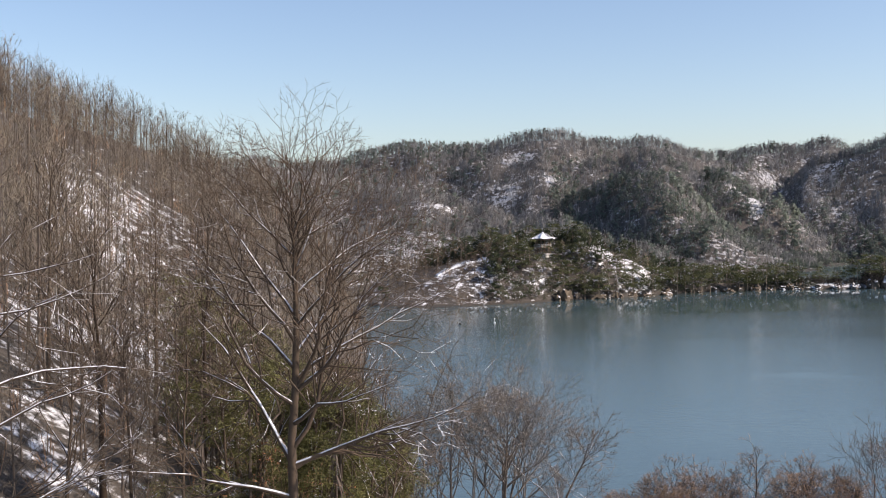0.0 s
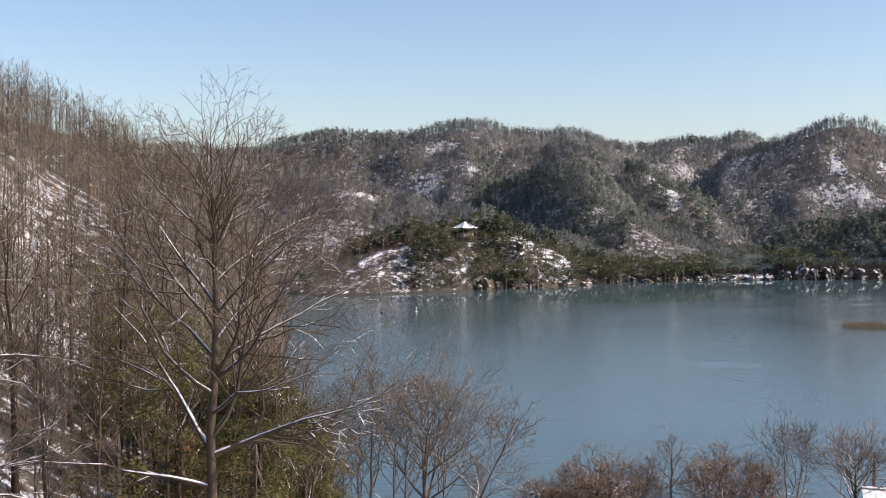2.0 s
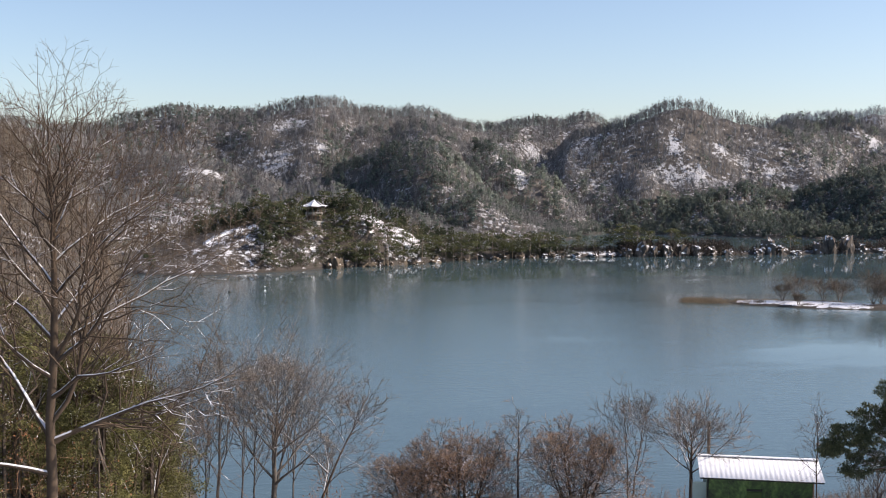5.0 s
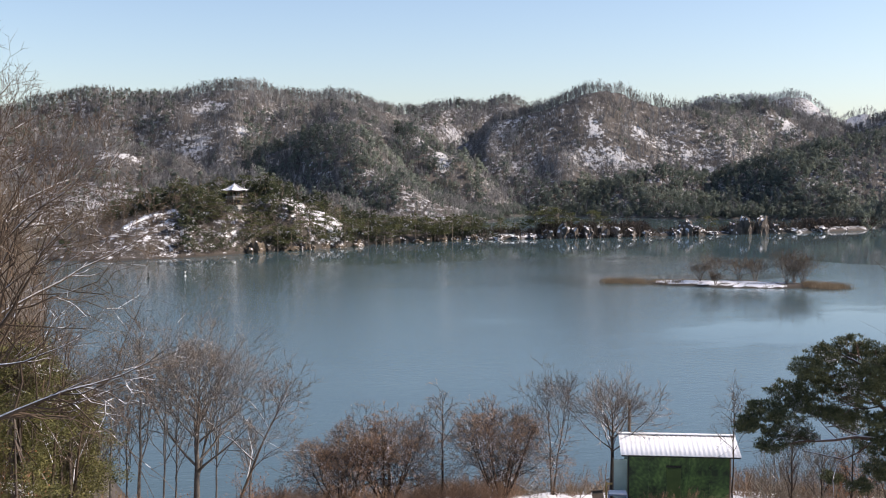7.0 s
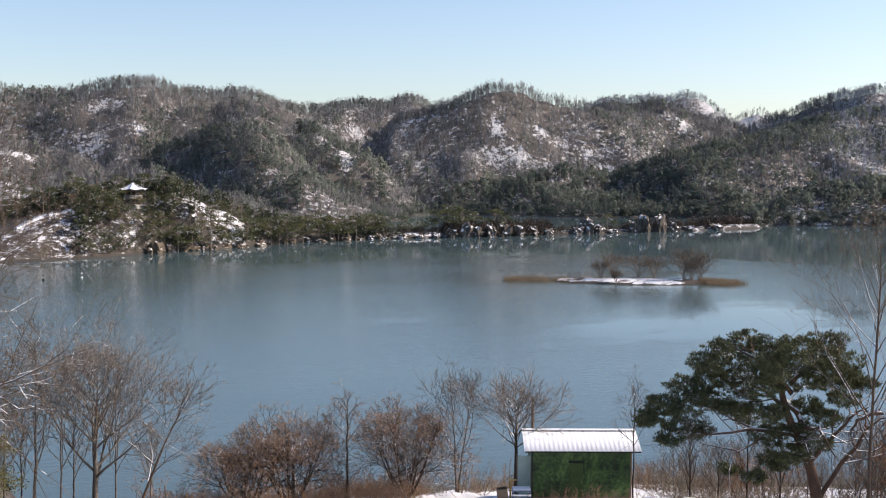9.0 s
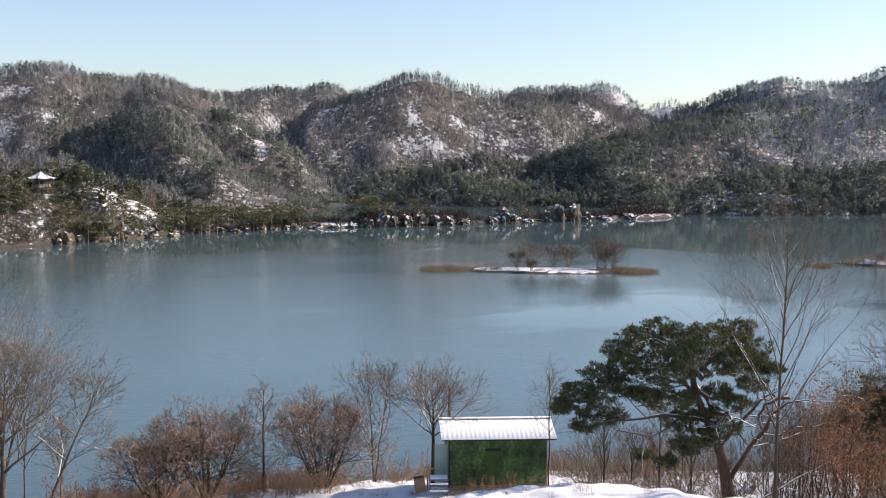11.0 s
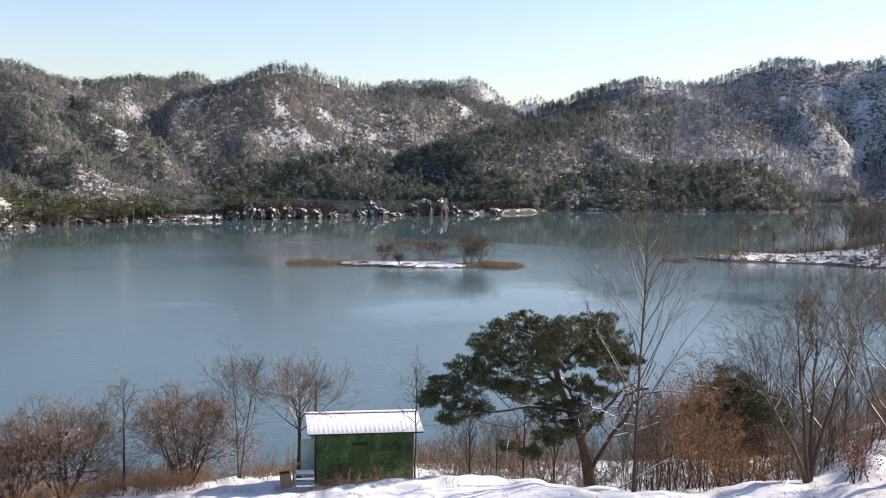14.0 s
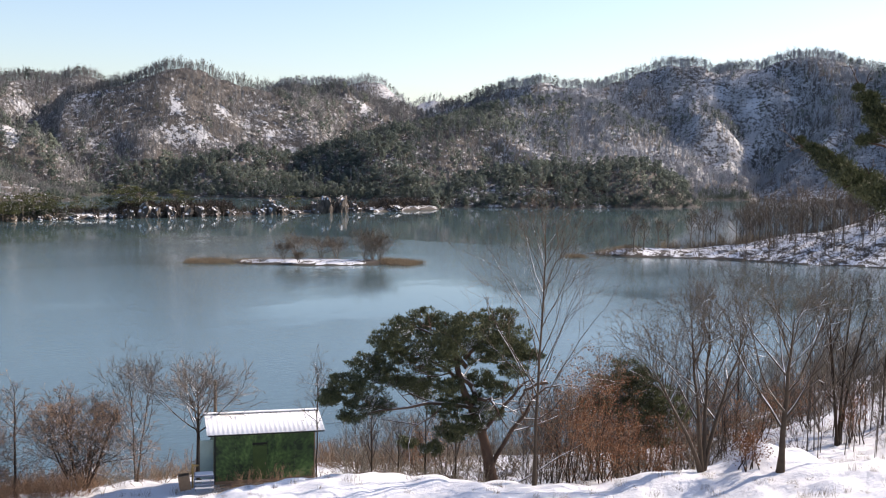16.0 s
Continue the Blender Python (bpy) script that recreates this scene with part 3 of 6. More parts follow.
def planted(kinds, x, y, z, height, rng, slim=(0.85, 1.2)):
    """All plants of one sort as one mesh: each is a kind (points, faces and, for crowns, the way each point faces), turned and scaled.
    Gives points, faces, the lie of each point (slope and crown together) and a tone for each plant."""
    out, lie, tone, slopes = [], [], [], slope_normals(x, y)
    pick = rng.integers(0, len(kinds), len(x))
    for i, (v, f, *round_way) in enumerate(kinds):
        s = np.where(pick == i)[0]
        if not len(s):
            continue
        a = rng.uniform(0, 2 * np.pi, len(s))
        c, n = np.cos(a)[:, None], np.sin(a)[:, None]
        h = height[s][:, None]
        w = h * rng.uniform(*slim, len(s))[:, None]
        px = (v[None, :, 0] * c - v[None, :, 1] * n) * w + x[s][:, None]
        py = (v[None, :, 0] * n + v[None, :, 1] * c) * w + y[s][:, None]
        pz = v[None, :, 2] * h + z[s][:, None]
        ways = np.repeat(slopes[s], len(v), 0)
        if round_way:
            g = round_way[0]
            turned = np.stack([g[None, :, 0] * c - g[None, :, 1] * n, g[None, :, 0] * n + g[None, :, 1] * c, np.repeat(g[None, :, 2], len(s), 0)], -1)
            ways = unit(turned.reshape(-1, 3) * 0.5 + ways)
        lie.append(ways)
        tone.append(np.repeat(rng.uniform(0, 1, len(s)), len(v)))
        out.append((np.stack([px, py, pz], -1).reshape(-1, 3), (f[None] + (np.arange(len(s)) * len(v))[:, None, None]).reshape(-1, 3)))
    return (*joined(*out), np.concatenate(lie), np.concatenate(tone))


def scatter(rng, n, az0, az1, d0, d1):
    az = rng.uniform(az0, az1, n)
    d = np.sqrt(rng.uniform(d0 * d0, d1 * d1, n))
    x, y = polar(az, d)
    return az, d, x, y, land(x, y)


def facing(x, y):
    """Slope towards the lake's near side: positive on the sides that the open water looks at."""
    d = np.hypot(x, y) + 1e-6
    return (land(x + x / d * 4, y + y / d * 4) - land(x - x / d * 4, y - y / d * 4)) / 8


def wood(name, kinds, x, y, z, h, rng, material, label, category="woods", slim=(0.85, 1.2)):
    v, f, lie, tone = planted(kinds, x, y, z, h, rng, slim)
    me = raw_mesh(name, v, f)
    me.attributes.new("slope", "FLOAT_VECTOR", "POINT").data.foreach_set("vector", lie.astype(np.float32).ravel())
    me.attributes.new("tone", "FLOAT", "POINT").data.foreach_set("value", tone.astype(np.float32))
    return tagged(part(name, me, material), label, category, kind="stuff")


def pine_share(az, d, x, y):
    """How much of the wood is pine, by hill."""
    s = 0.02 + 0.16 * (fbm(x, y, 60, 2, 101) > 0.33)
    spur = (ridge_height(x, y, *RIDGES["green_spur"]) > land(x, y) - 9) | (ridge_height(x, y, *RIDGES["low_spur"]) > land(x, y) - 9)
    s = np.where((az > 5.5) & (az < 17.6) & (d > 440) & (d < 640) & spur, 0.10 + 0.42 * (fbm(x, y, 50, 3, 103) > 0.0), s)
    s = np.where((az > -10) & (az < 5) & (d > 430) & (d < 560), 0.05 + 0.5 * (fbm(x, y, 40, 2, 105) > 0.2), s)
    green = ridge_height(x, y, *RIDGES["near_green_ridge"]) > land(x, y) - 6
    s = np.where((az > 20) & (az < 35) & (d > 480) & (d < 625) & green, 0.8, s)
    s = np.where((az >= 35) & (az < 43) & (d > 480) & (d < 740) & green, 0.22 + 0.35 * (fbm(x, y, 45, 2, 107) > 0.1), s)
    s = np.where((az > 34) & (az < 49) & (d > 425) & (d < 558), 0.8, s)
    s = np.where((az > -1) & (az < 22) & (d > 270) & (d < 372), np.where(az > 8, 0.45, 0.8), s)
    s = np.where((az > -3) & (az < 13) & (d > 372) & (d < 430), 0.12, s)
    return s


def hill_tree(r, limbs, twigs, twig_width, wide=0.2, thick=0.02):
    """A bare tree one metre high, seen as part of a wood: upswept limbs to a rounded head, fine twigs; with the way each point faces."""
    a, u = r.uniform(0, 2 * np.pi, limbs), r.uniform(-0.45, 1.0, limbs)
    reach = wide * np.sqrt(1 - u * u) * r.uniform(0.6, 1.0, limbs)
    tip = np.stack([np.cos(a) * reach, np.sin(a) * reach, 0.60 + 0.38 * u], -1)
    foot = np.stack([np.zeros(limbs), np.zeros(limbs), np.clip(tip[:, 2] - reach * r.uniform(1.1, 2.2, limbs) - 0.10, 0.12, 0.8)], -1)
    way = unit(tip - foot)
    k = r.integers(0, limbs, twigs)
    q = r.uniform(0.3, 1.0, twigs)[:, None]
    at = foot[k] * (1 - q) + tip[k] * q
    tw = unit(way[k] * 0.7 + r.normal(0, 0.45, (twigs, 3)) + [0, 0, 0.35])
    v, f = joined(blades(np.array([[0, 0, -0.08]]), np.array([[0, 0, 1.0]]), np.array([0.98]), np.array([thick * 1.6]), r),
                  blades(foot, way, np.linalg.norm(tip - foot, axis=1), np.full(limbs, thick), r),
                  blades(at, tw, r.uniform(0.07, 0.19, twigs), np.full(twigs, twig_width), r))
    return v, f, unit((v - [0, 0, 0.5]) * [1, 1, 0.55])


def hill_pine(r, clumps, leaves, size, wide=0.27, crown=0.68):
    """The crown of a pine one metre high, seen as part of a wood: lumpy clumps, with the way each point faces."""
    t = r.uniform(0, 1, clumps)
    reach = wide * np.sqrt(np.clip(1 - (t * 1.05 - 0.2) ** 2 / 0.72, 0.04, 1)) * r.uniform(0.3, 1.0, clumps)
    a = r.uniform(0, 2 * np.pi, clumps)
    c = np.stack([np.cos(a) * reach, np.sin(a) * reach, 1 - crown + crown * t - 0.05], -1)
    k = np.repeat(np.arange(clumps), leaves)
    off = unit(r.normal(size=(len(k), 3)) + [0, 0, 0.25]) * [0.085, 0.085, 0.06]
    p = c[k] + off
    way = unit(off * 6 + r.normal(0, 0.6, (len(k), 3)) * [1, 1, 0.6])
    ln = r.uniform(0.7, 1.2, len(k)) * size
    v, f = blades(p - way * ln[:, None] * 0.5, way, ln, ln * 0.9, r)
    away = unit(np.repeat(unit(off) * 0.7, 3, 0) + unit((v - [0, 0, 0.55]) * [1, 1, 0.7]) * 0.7 + [0, 0, 0.15])
    return v, f, away


def sight_lines():
    """For each bearing and distance, how steeply one looks over the ground before it."""
    a, r = np.meshgrid(np.arange(-25, 62, 0.25), np.arange(264, 1012, 4.0), indexing="ij")
    x, y = polar(a, r)
    steep = (land(x, y) - 22) / r
    return np.maximum.accumulate(steep, axis=1)


OVER = sight_lines()


def open_to_lake(az, d, top):
    """Whether something of that height on the far hills can be seen across the lake."""
    i = np.clip(((az + 25) / 0.25).astype(int), 0, OVER.shape[0] - 1)
    j = np.clip(((d - 272) / 4.0).astype(int), 0, OVER.shape[1] - 1)
    return (top - 22) / d > OVER[i, j] - 0.001


rf = np.random.default_rng(5)
az, d, x, y, z = scatter(rf, 135000, -24, 61, 272, 1010)
az2, d2, x2, y2, z2 = scatter(rf, 60000, -24, 61, 560, 980)
k2 = (z2 > 40) & (facing(x2, y2) < 0.2) & open_to_lake(az2, d2, z2 + 4)
az, d, x, y, z = (np.concatenate(q) for q in zip((az, d, x, y, z), (az2[k2], d2[k2], x2[k2], y2[k2], z2[k2])))
clear = np.clip((snow_cover(x, y, z) - 0.40) * 4, 0, 0.5) * (d > 430)
keep = (z > 0.3) & (rf.uniform(size=len(z)) < np.where(open_to_lake(az, d, z + 6), 1.0, 0.06) * (1 - clear))
keep &= ~(((az > -1.6) & (az < 2.4) & (d < 313)) | ((az > 7.9) & (az < 10.2) & (d > 318) & (d < 334)) | ((az > 4.4) & (az < 5.75) & (d > 300) & (d < 323)))
keep &= ~(((az > 33.3) & (az < 33.85) & (d > 690) & (d < 703)) | ((az > 34.65) & (az < 35.3) & (d > 714) & (d < 728)))
keep &= ~(((az > 44) & (d < 330)) | ((az > 18.5) & (d < 474) & (az < 36)) | ((az > 17.6) & (az < 19) & (d < 478)))
az, d, x, y, z = az[keep], d[keep], x[keep], y[keep], z[keep]
pine = rf.uniform(size=len(az)) < pine_share(az, d, x, y)
near = d < 372
h = rf.uniform(4.8, 8.4, len(az)) * np.where(z < 4, 0.75, 1.0) * np.where(near, 0.85, 1.0) * np.where(pine, 0.88, 1.0)
h = h * np.where(near & (az > 3.4) & (az < 6.9) & (d < 324), 0.55, 1.0)
# where the woods take the stronger painted haze
hazed = (az > 39.5) & (d > 560) | (d > 850)
HILL_TREES = [hill_tree(rf, 6, 29, 0.022) for _ in range(10)]
b = ~pine & ~near & ~hazed
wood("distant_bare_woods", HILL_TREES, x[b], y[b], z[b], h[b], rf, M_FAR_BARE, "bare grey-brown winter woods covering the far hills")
b = ~pine & ~near & hazed
wood("snowy_hill_woods", HILL_TREES, x[b], y[b], z[b], h[b], rf, M_HAZED_BARE, "bare grey woods over snow on the tallest hill")
b = ~pine & near
wood("peninsula_bare_woods", HILL_TREES, x[b], y[b], z[b], h[b], rf, M_MID_BARE, "bare brown trees among the pines on the peninsula")
TRUNK = [cones(np.array([[0, 0, -0.1]]), np.array([[0, 0, 0.9]]), np.array([0.014]), np.array([0.005]))]
b = pine & ~near
wood("distant_pine_trunks", TRUNK, x[b], y[b], z[b], h[b], rf, M_TRUNKS, "thin trunks of the dark green pine woods")
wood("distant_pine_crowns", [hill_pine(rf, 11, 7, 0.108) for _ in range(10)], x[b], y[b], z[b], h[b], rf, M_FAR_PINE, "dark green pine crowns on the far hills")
az2, d2, x2, y2, z2 = scatter(rf, 34000, 17, 52, 440, 660)
k2 = (z2 > 0.05) & (z2 < 4.5) & open_to_lake(az2, d2, z2 + 2) & ((d2 > 474) | (az2 > 36))
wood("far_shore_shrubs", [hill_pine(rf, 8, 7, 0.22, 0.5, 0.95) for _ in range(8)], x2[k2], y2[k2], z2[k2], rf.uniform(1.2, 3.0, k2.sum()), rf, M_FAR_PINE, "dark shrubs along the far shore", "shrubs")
b = pine & near
wood("peninsula_pine_trunks", TRUNK, x[b], y[b], z[b], h[b], rf, M_TRUNKS, "thin dark trunks of the pines on the peninsula")
wood("peninsula_pine_crowns", [hill_pine(rf, 15, 16, 0.075, 0.36) for _ in range(10)], x[b], y[b], z[b], h[b], rf, M_SNOWY_PINE, "snow-dusted dark green pine crowns on the peninsula", slim=(1.0, 1.4))
rng = np.random.default_rng(5)

# the wooded slope beside the lake
def slope_wood(name, kinds, x, y, z, h, rng, twig_material, label, slim=(0.85, 1.2)):
    """Bare trees as two meshes: dark trunks, and the haze of their twigs."""
    trunks, twigs = zip(*kinds)
    state = rng.bit_generator.state
    wood(name + "_trunks", trunks, x, y, z, h, rng, M_TRUNKS, "slim dark trunks of " + label, slim=slim)
    rng.bit_generator.state = state
    wood(name + "_twigs", twigs, x, y, z, h, rng, twig_material, "fine brown twigs of " + label, slim=slim)


def slope_tree(r, limbs, twigs, twig_width, wide=0.2, thick=0.008, low=0.3):
    """A bare tree one metre high in two meshes: a trunk with upswept limbs, and forked twigs."""
    lean = r.normal(0, 0.03, 2)
    top = np.array([lean[0], lean[1], 0.9])
    a, u = r.uniform(0, 2 * np.pi, limbs), r.uniform(-0.6, 0.95, limbs)
    reach = wide * np.sqrt(1 - u * u) * r.uniform(0.5, 1.0, limbs)
    tip = np.stack([np.cos(a) * reach, np.sin(a) * reach, 0.62 + 0.36 * u], -1) + np.outer(0.6 + 0.36 * u, [*lean, 0])
    rise = np.clip(tip[:, 2] - reach * r.uniform(0.7, 1.8, limbs) - 0.06, low * 0.6, 0.85)
    foot = np.outer(rise / 0.9, top)
    mid = (foot + tip) / 2 + r.normal(0, 0.018, (limbs, 3)) - [0, 0, 0.015]
    wood_part = joined(cones(np.array([[0, 0, -0.1]]), top[None], np.array([thick]), np.array([thick * 0.25]), 4),
                       blades(foot, unit(mid - foot), np.linalg.norm(mid - foot, axis=1) * 1.3, np.full(limbs, thick * 0.9), r), blades(mid, unit(tip - mid), np.linalg.norm(tip - mid, axis=1), np.full(limbs, thick * 0.5), r))
    k = r.integers(0, limbs, twigs)
    q = r.uniform(0.0, 1.0, twigs)[:, None]
    at = mid[k] * (1 - q) + tip[k] * q
    way = unit(unit(tip - mid)[k] * 0.7 + r.normal(0, 0.5, (twigs, 3)) + [0, 0, 0.3])
    ln = r.uniform(0.06, 0.17, twigs)
    k2 = r.integers(0, twigs, twigs * 2)
    at2 = at[k2] + way[k2] * (ln[k2] * r.uniform(0.3, 0.8, twigs * 2))[:, None]
    way2 = unit(way[k2] * 0.8 + r.normal(0, 0.5, (twigs * 2, 3)) + [0, 0, 0.15])
    return wood_part, joined(blades(at, way, ln, np.full(twigs, twig_width), r), blades(at2, way2, ln[k2] * 0.6, np.full(twigs * 2, twig_width * 0.7), r))


NEAR_BARE = [slope_tree(rng, 22, 150, 0.0026, 0.24, 0.0085, 0.2) for _ in range(6)]
az, d, x, y, z = scatter(rng, 110, -26, -2.5, 33, 70)
keep = ~((az > -11) & (d < 44) & (az < -4))
az, d, x, y, z = az[keep], d[keep], x[keep], y[keep], z[keep]
slope_wood("slope_thicket", NEAR_BARE, x, y, z, rng.uniform(3.5, 7.5, len(x)), rng, M_MID_BARE, "the tangled thin trees on the near slope")
MID_BARE = [slope_tree(rng, 12, 44, 0.0044, 0.21, 0.0068, 0.35) for _ in range(10)]
az, d, x, y, z = scatter(rng, 7800, -25, 0.6, 46, 278)
keep = (z > 0.15) & (rng.uniform(size=len(z)) < 0.34 - 0.10 * ((az < -12.5) & (az > -19) & (d < 180)) + 0.1 * (d > 150)) & ~((az > -11) & (d < 70) & (az < -4)) & ((az < -1.5) | (d > 88))
az, d, x, y, z = az[keep], d[keep], x[keep], y[keep], z[keep]
h = rng.uniform(5.5, 10.5, len(az)) * np.where(az > -5, rng.uniform(0.45, 0.95, len(az)), 1.0)
slope_wood("lakeside_bare_woods", MID_BARE, x, y, z, h, rng, M_MID_BARE, "the winter trees on the snowy slope by the lake")
az, d, x, y, z = scatter(rng, 1100, -26, 0.6, 62, 275)
keep = (z > 0.1) & ((az < -1.5) | (d > 88)) & (rng.uniform(size=len(z)) < np.where(az > -8, 0.55, 0.45))
x, y, z = x[keep], y[keep], z[keep]
SHRUBS = [shrub(rng, 5, 44, 0.010) for _ in range(6)]
wood("lakeside_undergrowth", SHRUBS, x, y, z, rng.uniform(1.2, 2.8, len(x)), rng, M_SHRUB, "russet brushwood under the bare trees", "brushwood")
az, d, x, y, z = scatter(rng, 420, -20, -8, 80, 205)
wood("slope_brush", SHRUBS, x, y, z, rng.uniform(0.5, 1.3, len(x)), rng, M_TRUNKS, "low dark brush on the snowy slope", "brushwood")
az, d, x, y, z = scatter(rng, 260, -26, 0.4, 30, 76)
keep = ((az < -3) | (d > 44)) & (z > 2)
wood("bank_edge_brush", SHRUBS, x[keep], y[keep], z[keep], rng.uniform(0.7, 2.0, keep.sum()), rng, M_SHRUB, "tangled brown brush on the steep bank", "brushwood")
az, d, x, y, z = scatter(rng, 240, -26, -8.5, 26, 62)
wood("near_slope_litter", SHRUBS, x, y, z, rng.uniform(0.3, 0.9, len(x)), rng, M_TRUNKS, "low twigs and dead stems on the near slope", "brushwood")
az, d, x, y, z = scatter(rng, 110, -13.5, -2.9, 45, 100)
az[:16], d[:16] = rng.uniform(-6.4, -2.7, 16), rng.uniform(44, 52, 16)
az[16:44], d[16:44] = rng.uniform(-13, -4, 28), rng.uniform(41, 60, 28)
x, y = polar(az, d)
z = land(x, y)
keep = (d < 75) | (az > -9)
x, y, z = x[keep], y[keep], z[keep]
GREEN = [far_pine(rng, 24, 130, 0.024, 0.72, 0.30, 0.45, 0.6, 0.3, 0.04) for _ in range(6)]
tr, nd = zip(*GREEN)
h = rng.uniform(4.0, 8.0, len(x))
state = rng.bit_generator.state
wood("slope_pine_trunks", tr, x, y, z, h, rng, M_TRUNKS, "thin trunks of the young pines among bare trees")
rng.bit_generator.state = state
wood("slope_pine_crowns", nd, x, y, z, h, rng, M_YOUNG_PINE, "olive green young pines among the bare trees")

# ---- single trees ----
def tubes(lines, sides):
    """Round limbs along lines of points, each with its radii."""
    by_n = {}
    for p, r in lines:
        by_n.setdefault(len(p), []).append((p, r))
    out = []
    a = np.arange(sides) * 2 * np.pi / sides
    for n, group in by_n.items():
        p = np.array([g[0] for g in group])
        r = np.array([g[1] for g in group])
        way = unit(p[:, -1] - p[:, 0])
        ref = np.where(np.abs(way[:, 2:3]) > 0.85, np.array([[1.0, 0.2, 0]]), np.array([[0, 0, 1.0]]))
        u = unit(np.cross(way, ref))
        w = np.cross(u, way)
        ring = np.cos(a)[None, :, None] * u[:, None] + np.sin(a)[None, :, None] * w[:, None]
        v = p[:, :, None, :] + ring[:, None] * r[:, :, None, None]
        k = len(group)
        base = (np.arange(k) * n * sides)[:, None, None]
        i = np.arange(n - 1)[None, :, None] * sides
        j = np.arange(sides)[None, None, :]
        q = (j + 1) % sides
        f = np.stack([base + i + j, base + i + q, base + i + sides + q, base + i + sides + j], -1).reshape(-1, 4)
        out.append((v.reshape(-1, 3), f))
    return joined(*out)


def limb_line(rng, start, way, length, r0, r1, n, wander, lift):
    """A line that wanders and bends up (or down), with its radii."""
    p, w = [np.array(start, float)], unit(np.array(way, float))
    for _ in range(n - 1):
        w = unit(w + rng.normal(0, wander, 3) + np.array([0, 0, lift]))
        p.append(p[-1] + w * length / (n - 1))
    t = np.linspace(0, 1, n)
    return np.array(p), r0 + (r1 - r0) * t ** 0.8


def shoots(r, start, way, length, rad, depth, split=2, angle=28, ratio=0.76, wander=0.14, lift=0.05, r_min=0.004):
    """Branching growth: each shoot bends, then parts into more, level by level. Gives (points, radii) per level."""
    out = []
    for level in range(depth):
        n = len(start)
        mid = start + way * length[:, None] * 0.5 + r.normal(0, wander * 0.22, (n, 3)) * length[:, None]
        w2 = unit(way + r.normal(0, wander, (n, 3)) + np.array([0, 0, lift]))
        end = mid + w2 * length[:, None] * 0.5
        out.append((np.stack([start, mid, end], 1), np.maximum(np.stack([rad, rad * 0.85, rad * 0.7], 1), r_min * 0.7)))
        k = np.repeat(np.arange(n), split)
        j = np.tile(np.arange(split), n)
        side = unit(np.cross(w2[k], unit(r.normal(size=(n, 3)))[k]))
        other = np.cross(w2[k], side)
        ph = (j * 2 * np.pi / split + r.uniform(-0.5, 0.5, len(k)))[:, None]
        side = side * np.cos(ph) + other * np.sin(ph)
        g = np.radians(angle * r.uniform(0.5, 1.35, len(k)))[:, None]
        q = np.where(j == 0, 1.0, r.uniform(0.35, 1.0, len(k)))[:, None]
        start = mid[k] * (1 - q) + end[k] * q
        way = unit(w2[k] * np.cos(g) + side * np.sin(g))
        length = length[k] * ratio * r.uniform(0.7, 1.2, len(k))
        rad = np.maximum(rad[k] * 0.66, r_min)
    return out


def along(r, lines, count, first, angle, ratio, rad_ratio, r_min, lift=0.1):
    """Starts of side shoots on the lines given, and one at each end."""
    st, wy, ln, rd = [], [], [], []
    for p, rad in lines:
        whole = np.linalg.norm(np.diff(p, axis=0), axis=1).sum()
        for k in range(count + 1):
            t = 0.999 if k == count else first + (1 - first) * (k + r.uniform(0, 1)) / count
            q = t * (len(p) - 1)
            i = min(int(q), len(p) - 2)
            w = unit(p[i + 1] - p[i])
            side = unit(np.cross(w, r.normal(size=3)))
            g = radians(0 if k == count else r.uniform(angle * 0.6, angle * 1.3))
            st.append(p[i] + (p[i + 1] - p[i]) * (q - i))
            wy.append(unit(w * math.cos(g) + side * math.sin(g) + np.array([0, 0, lift])))
            ln.append(whole * ratio * r.uniform(0.7, 1.2) * (1.25 - 0.7 * t))
            rd.append(max((rad[i] + (rad[i + 1] - rad[i]) * (q - i)) * rad_ratio, r_min))
    return np.array(st), np.array(wy), np.array(ln), np.array(rd)


def crown_mesh(r, levels, r_min, widen=2.2):
    """Branches as round limbs, the outermost twigs as thin blades."""
    pieces = []
    for k, (p, rad) in enumerate(levels):
        last = len(levels) - 1 - k
        if last == 0:
            w = unit(p[:, 2] - p[:, 0])
            pieces.append(blades(p[:, 0], w, np.linalg.norm(p[:, 2] - p[:, 0], axis=1), np.full(len(p), r_min * widen), r))
            continue
        if last == 1:
            p, rad = p[:, ::2], rad[:, ::2]
        v, f = tubes(list(zip(p, rad)), 3 if last < 3 else 5)
        pieces.append((v, np.concatenate([f[:, [0, 1, 2]], f[:, [0, 2, 3]]])))
    return joined(*pieces)


def empty_at(name, az, d, sink=0.1):
    x, y = polar(az, d)
    e = new(name)
    e.location = (float(x), float(y), float(land(x, y)) - sink)
    return e


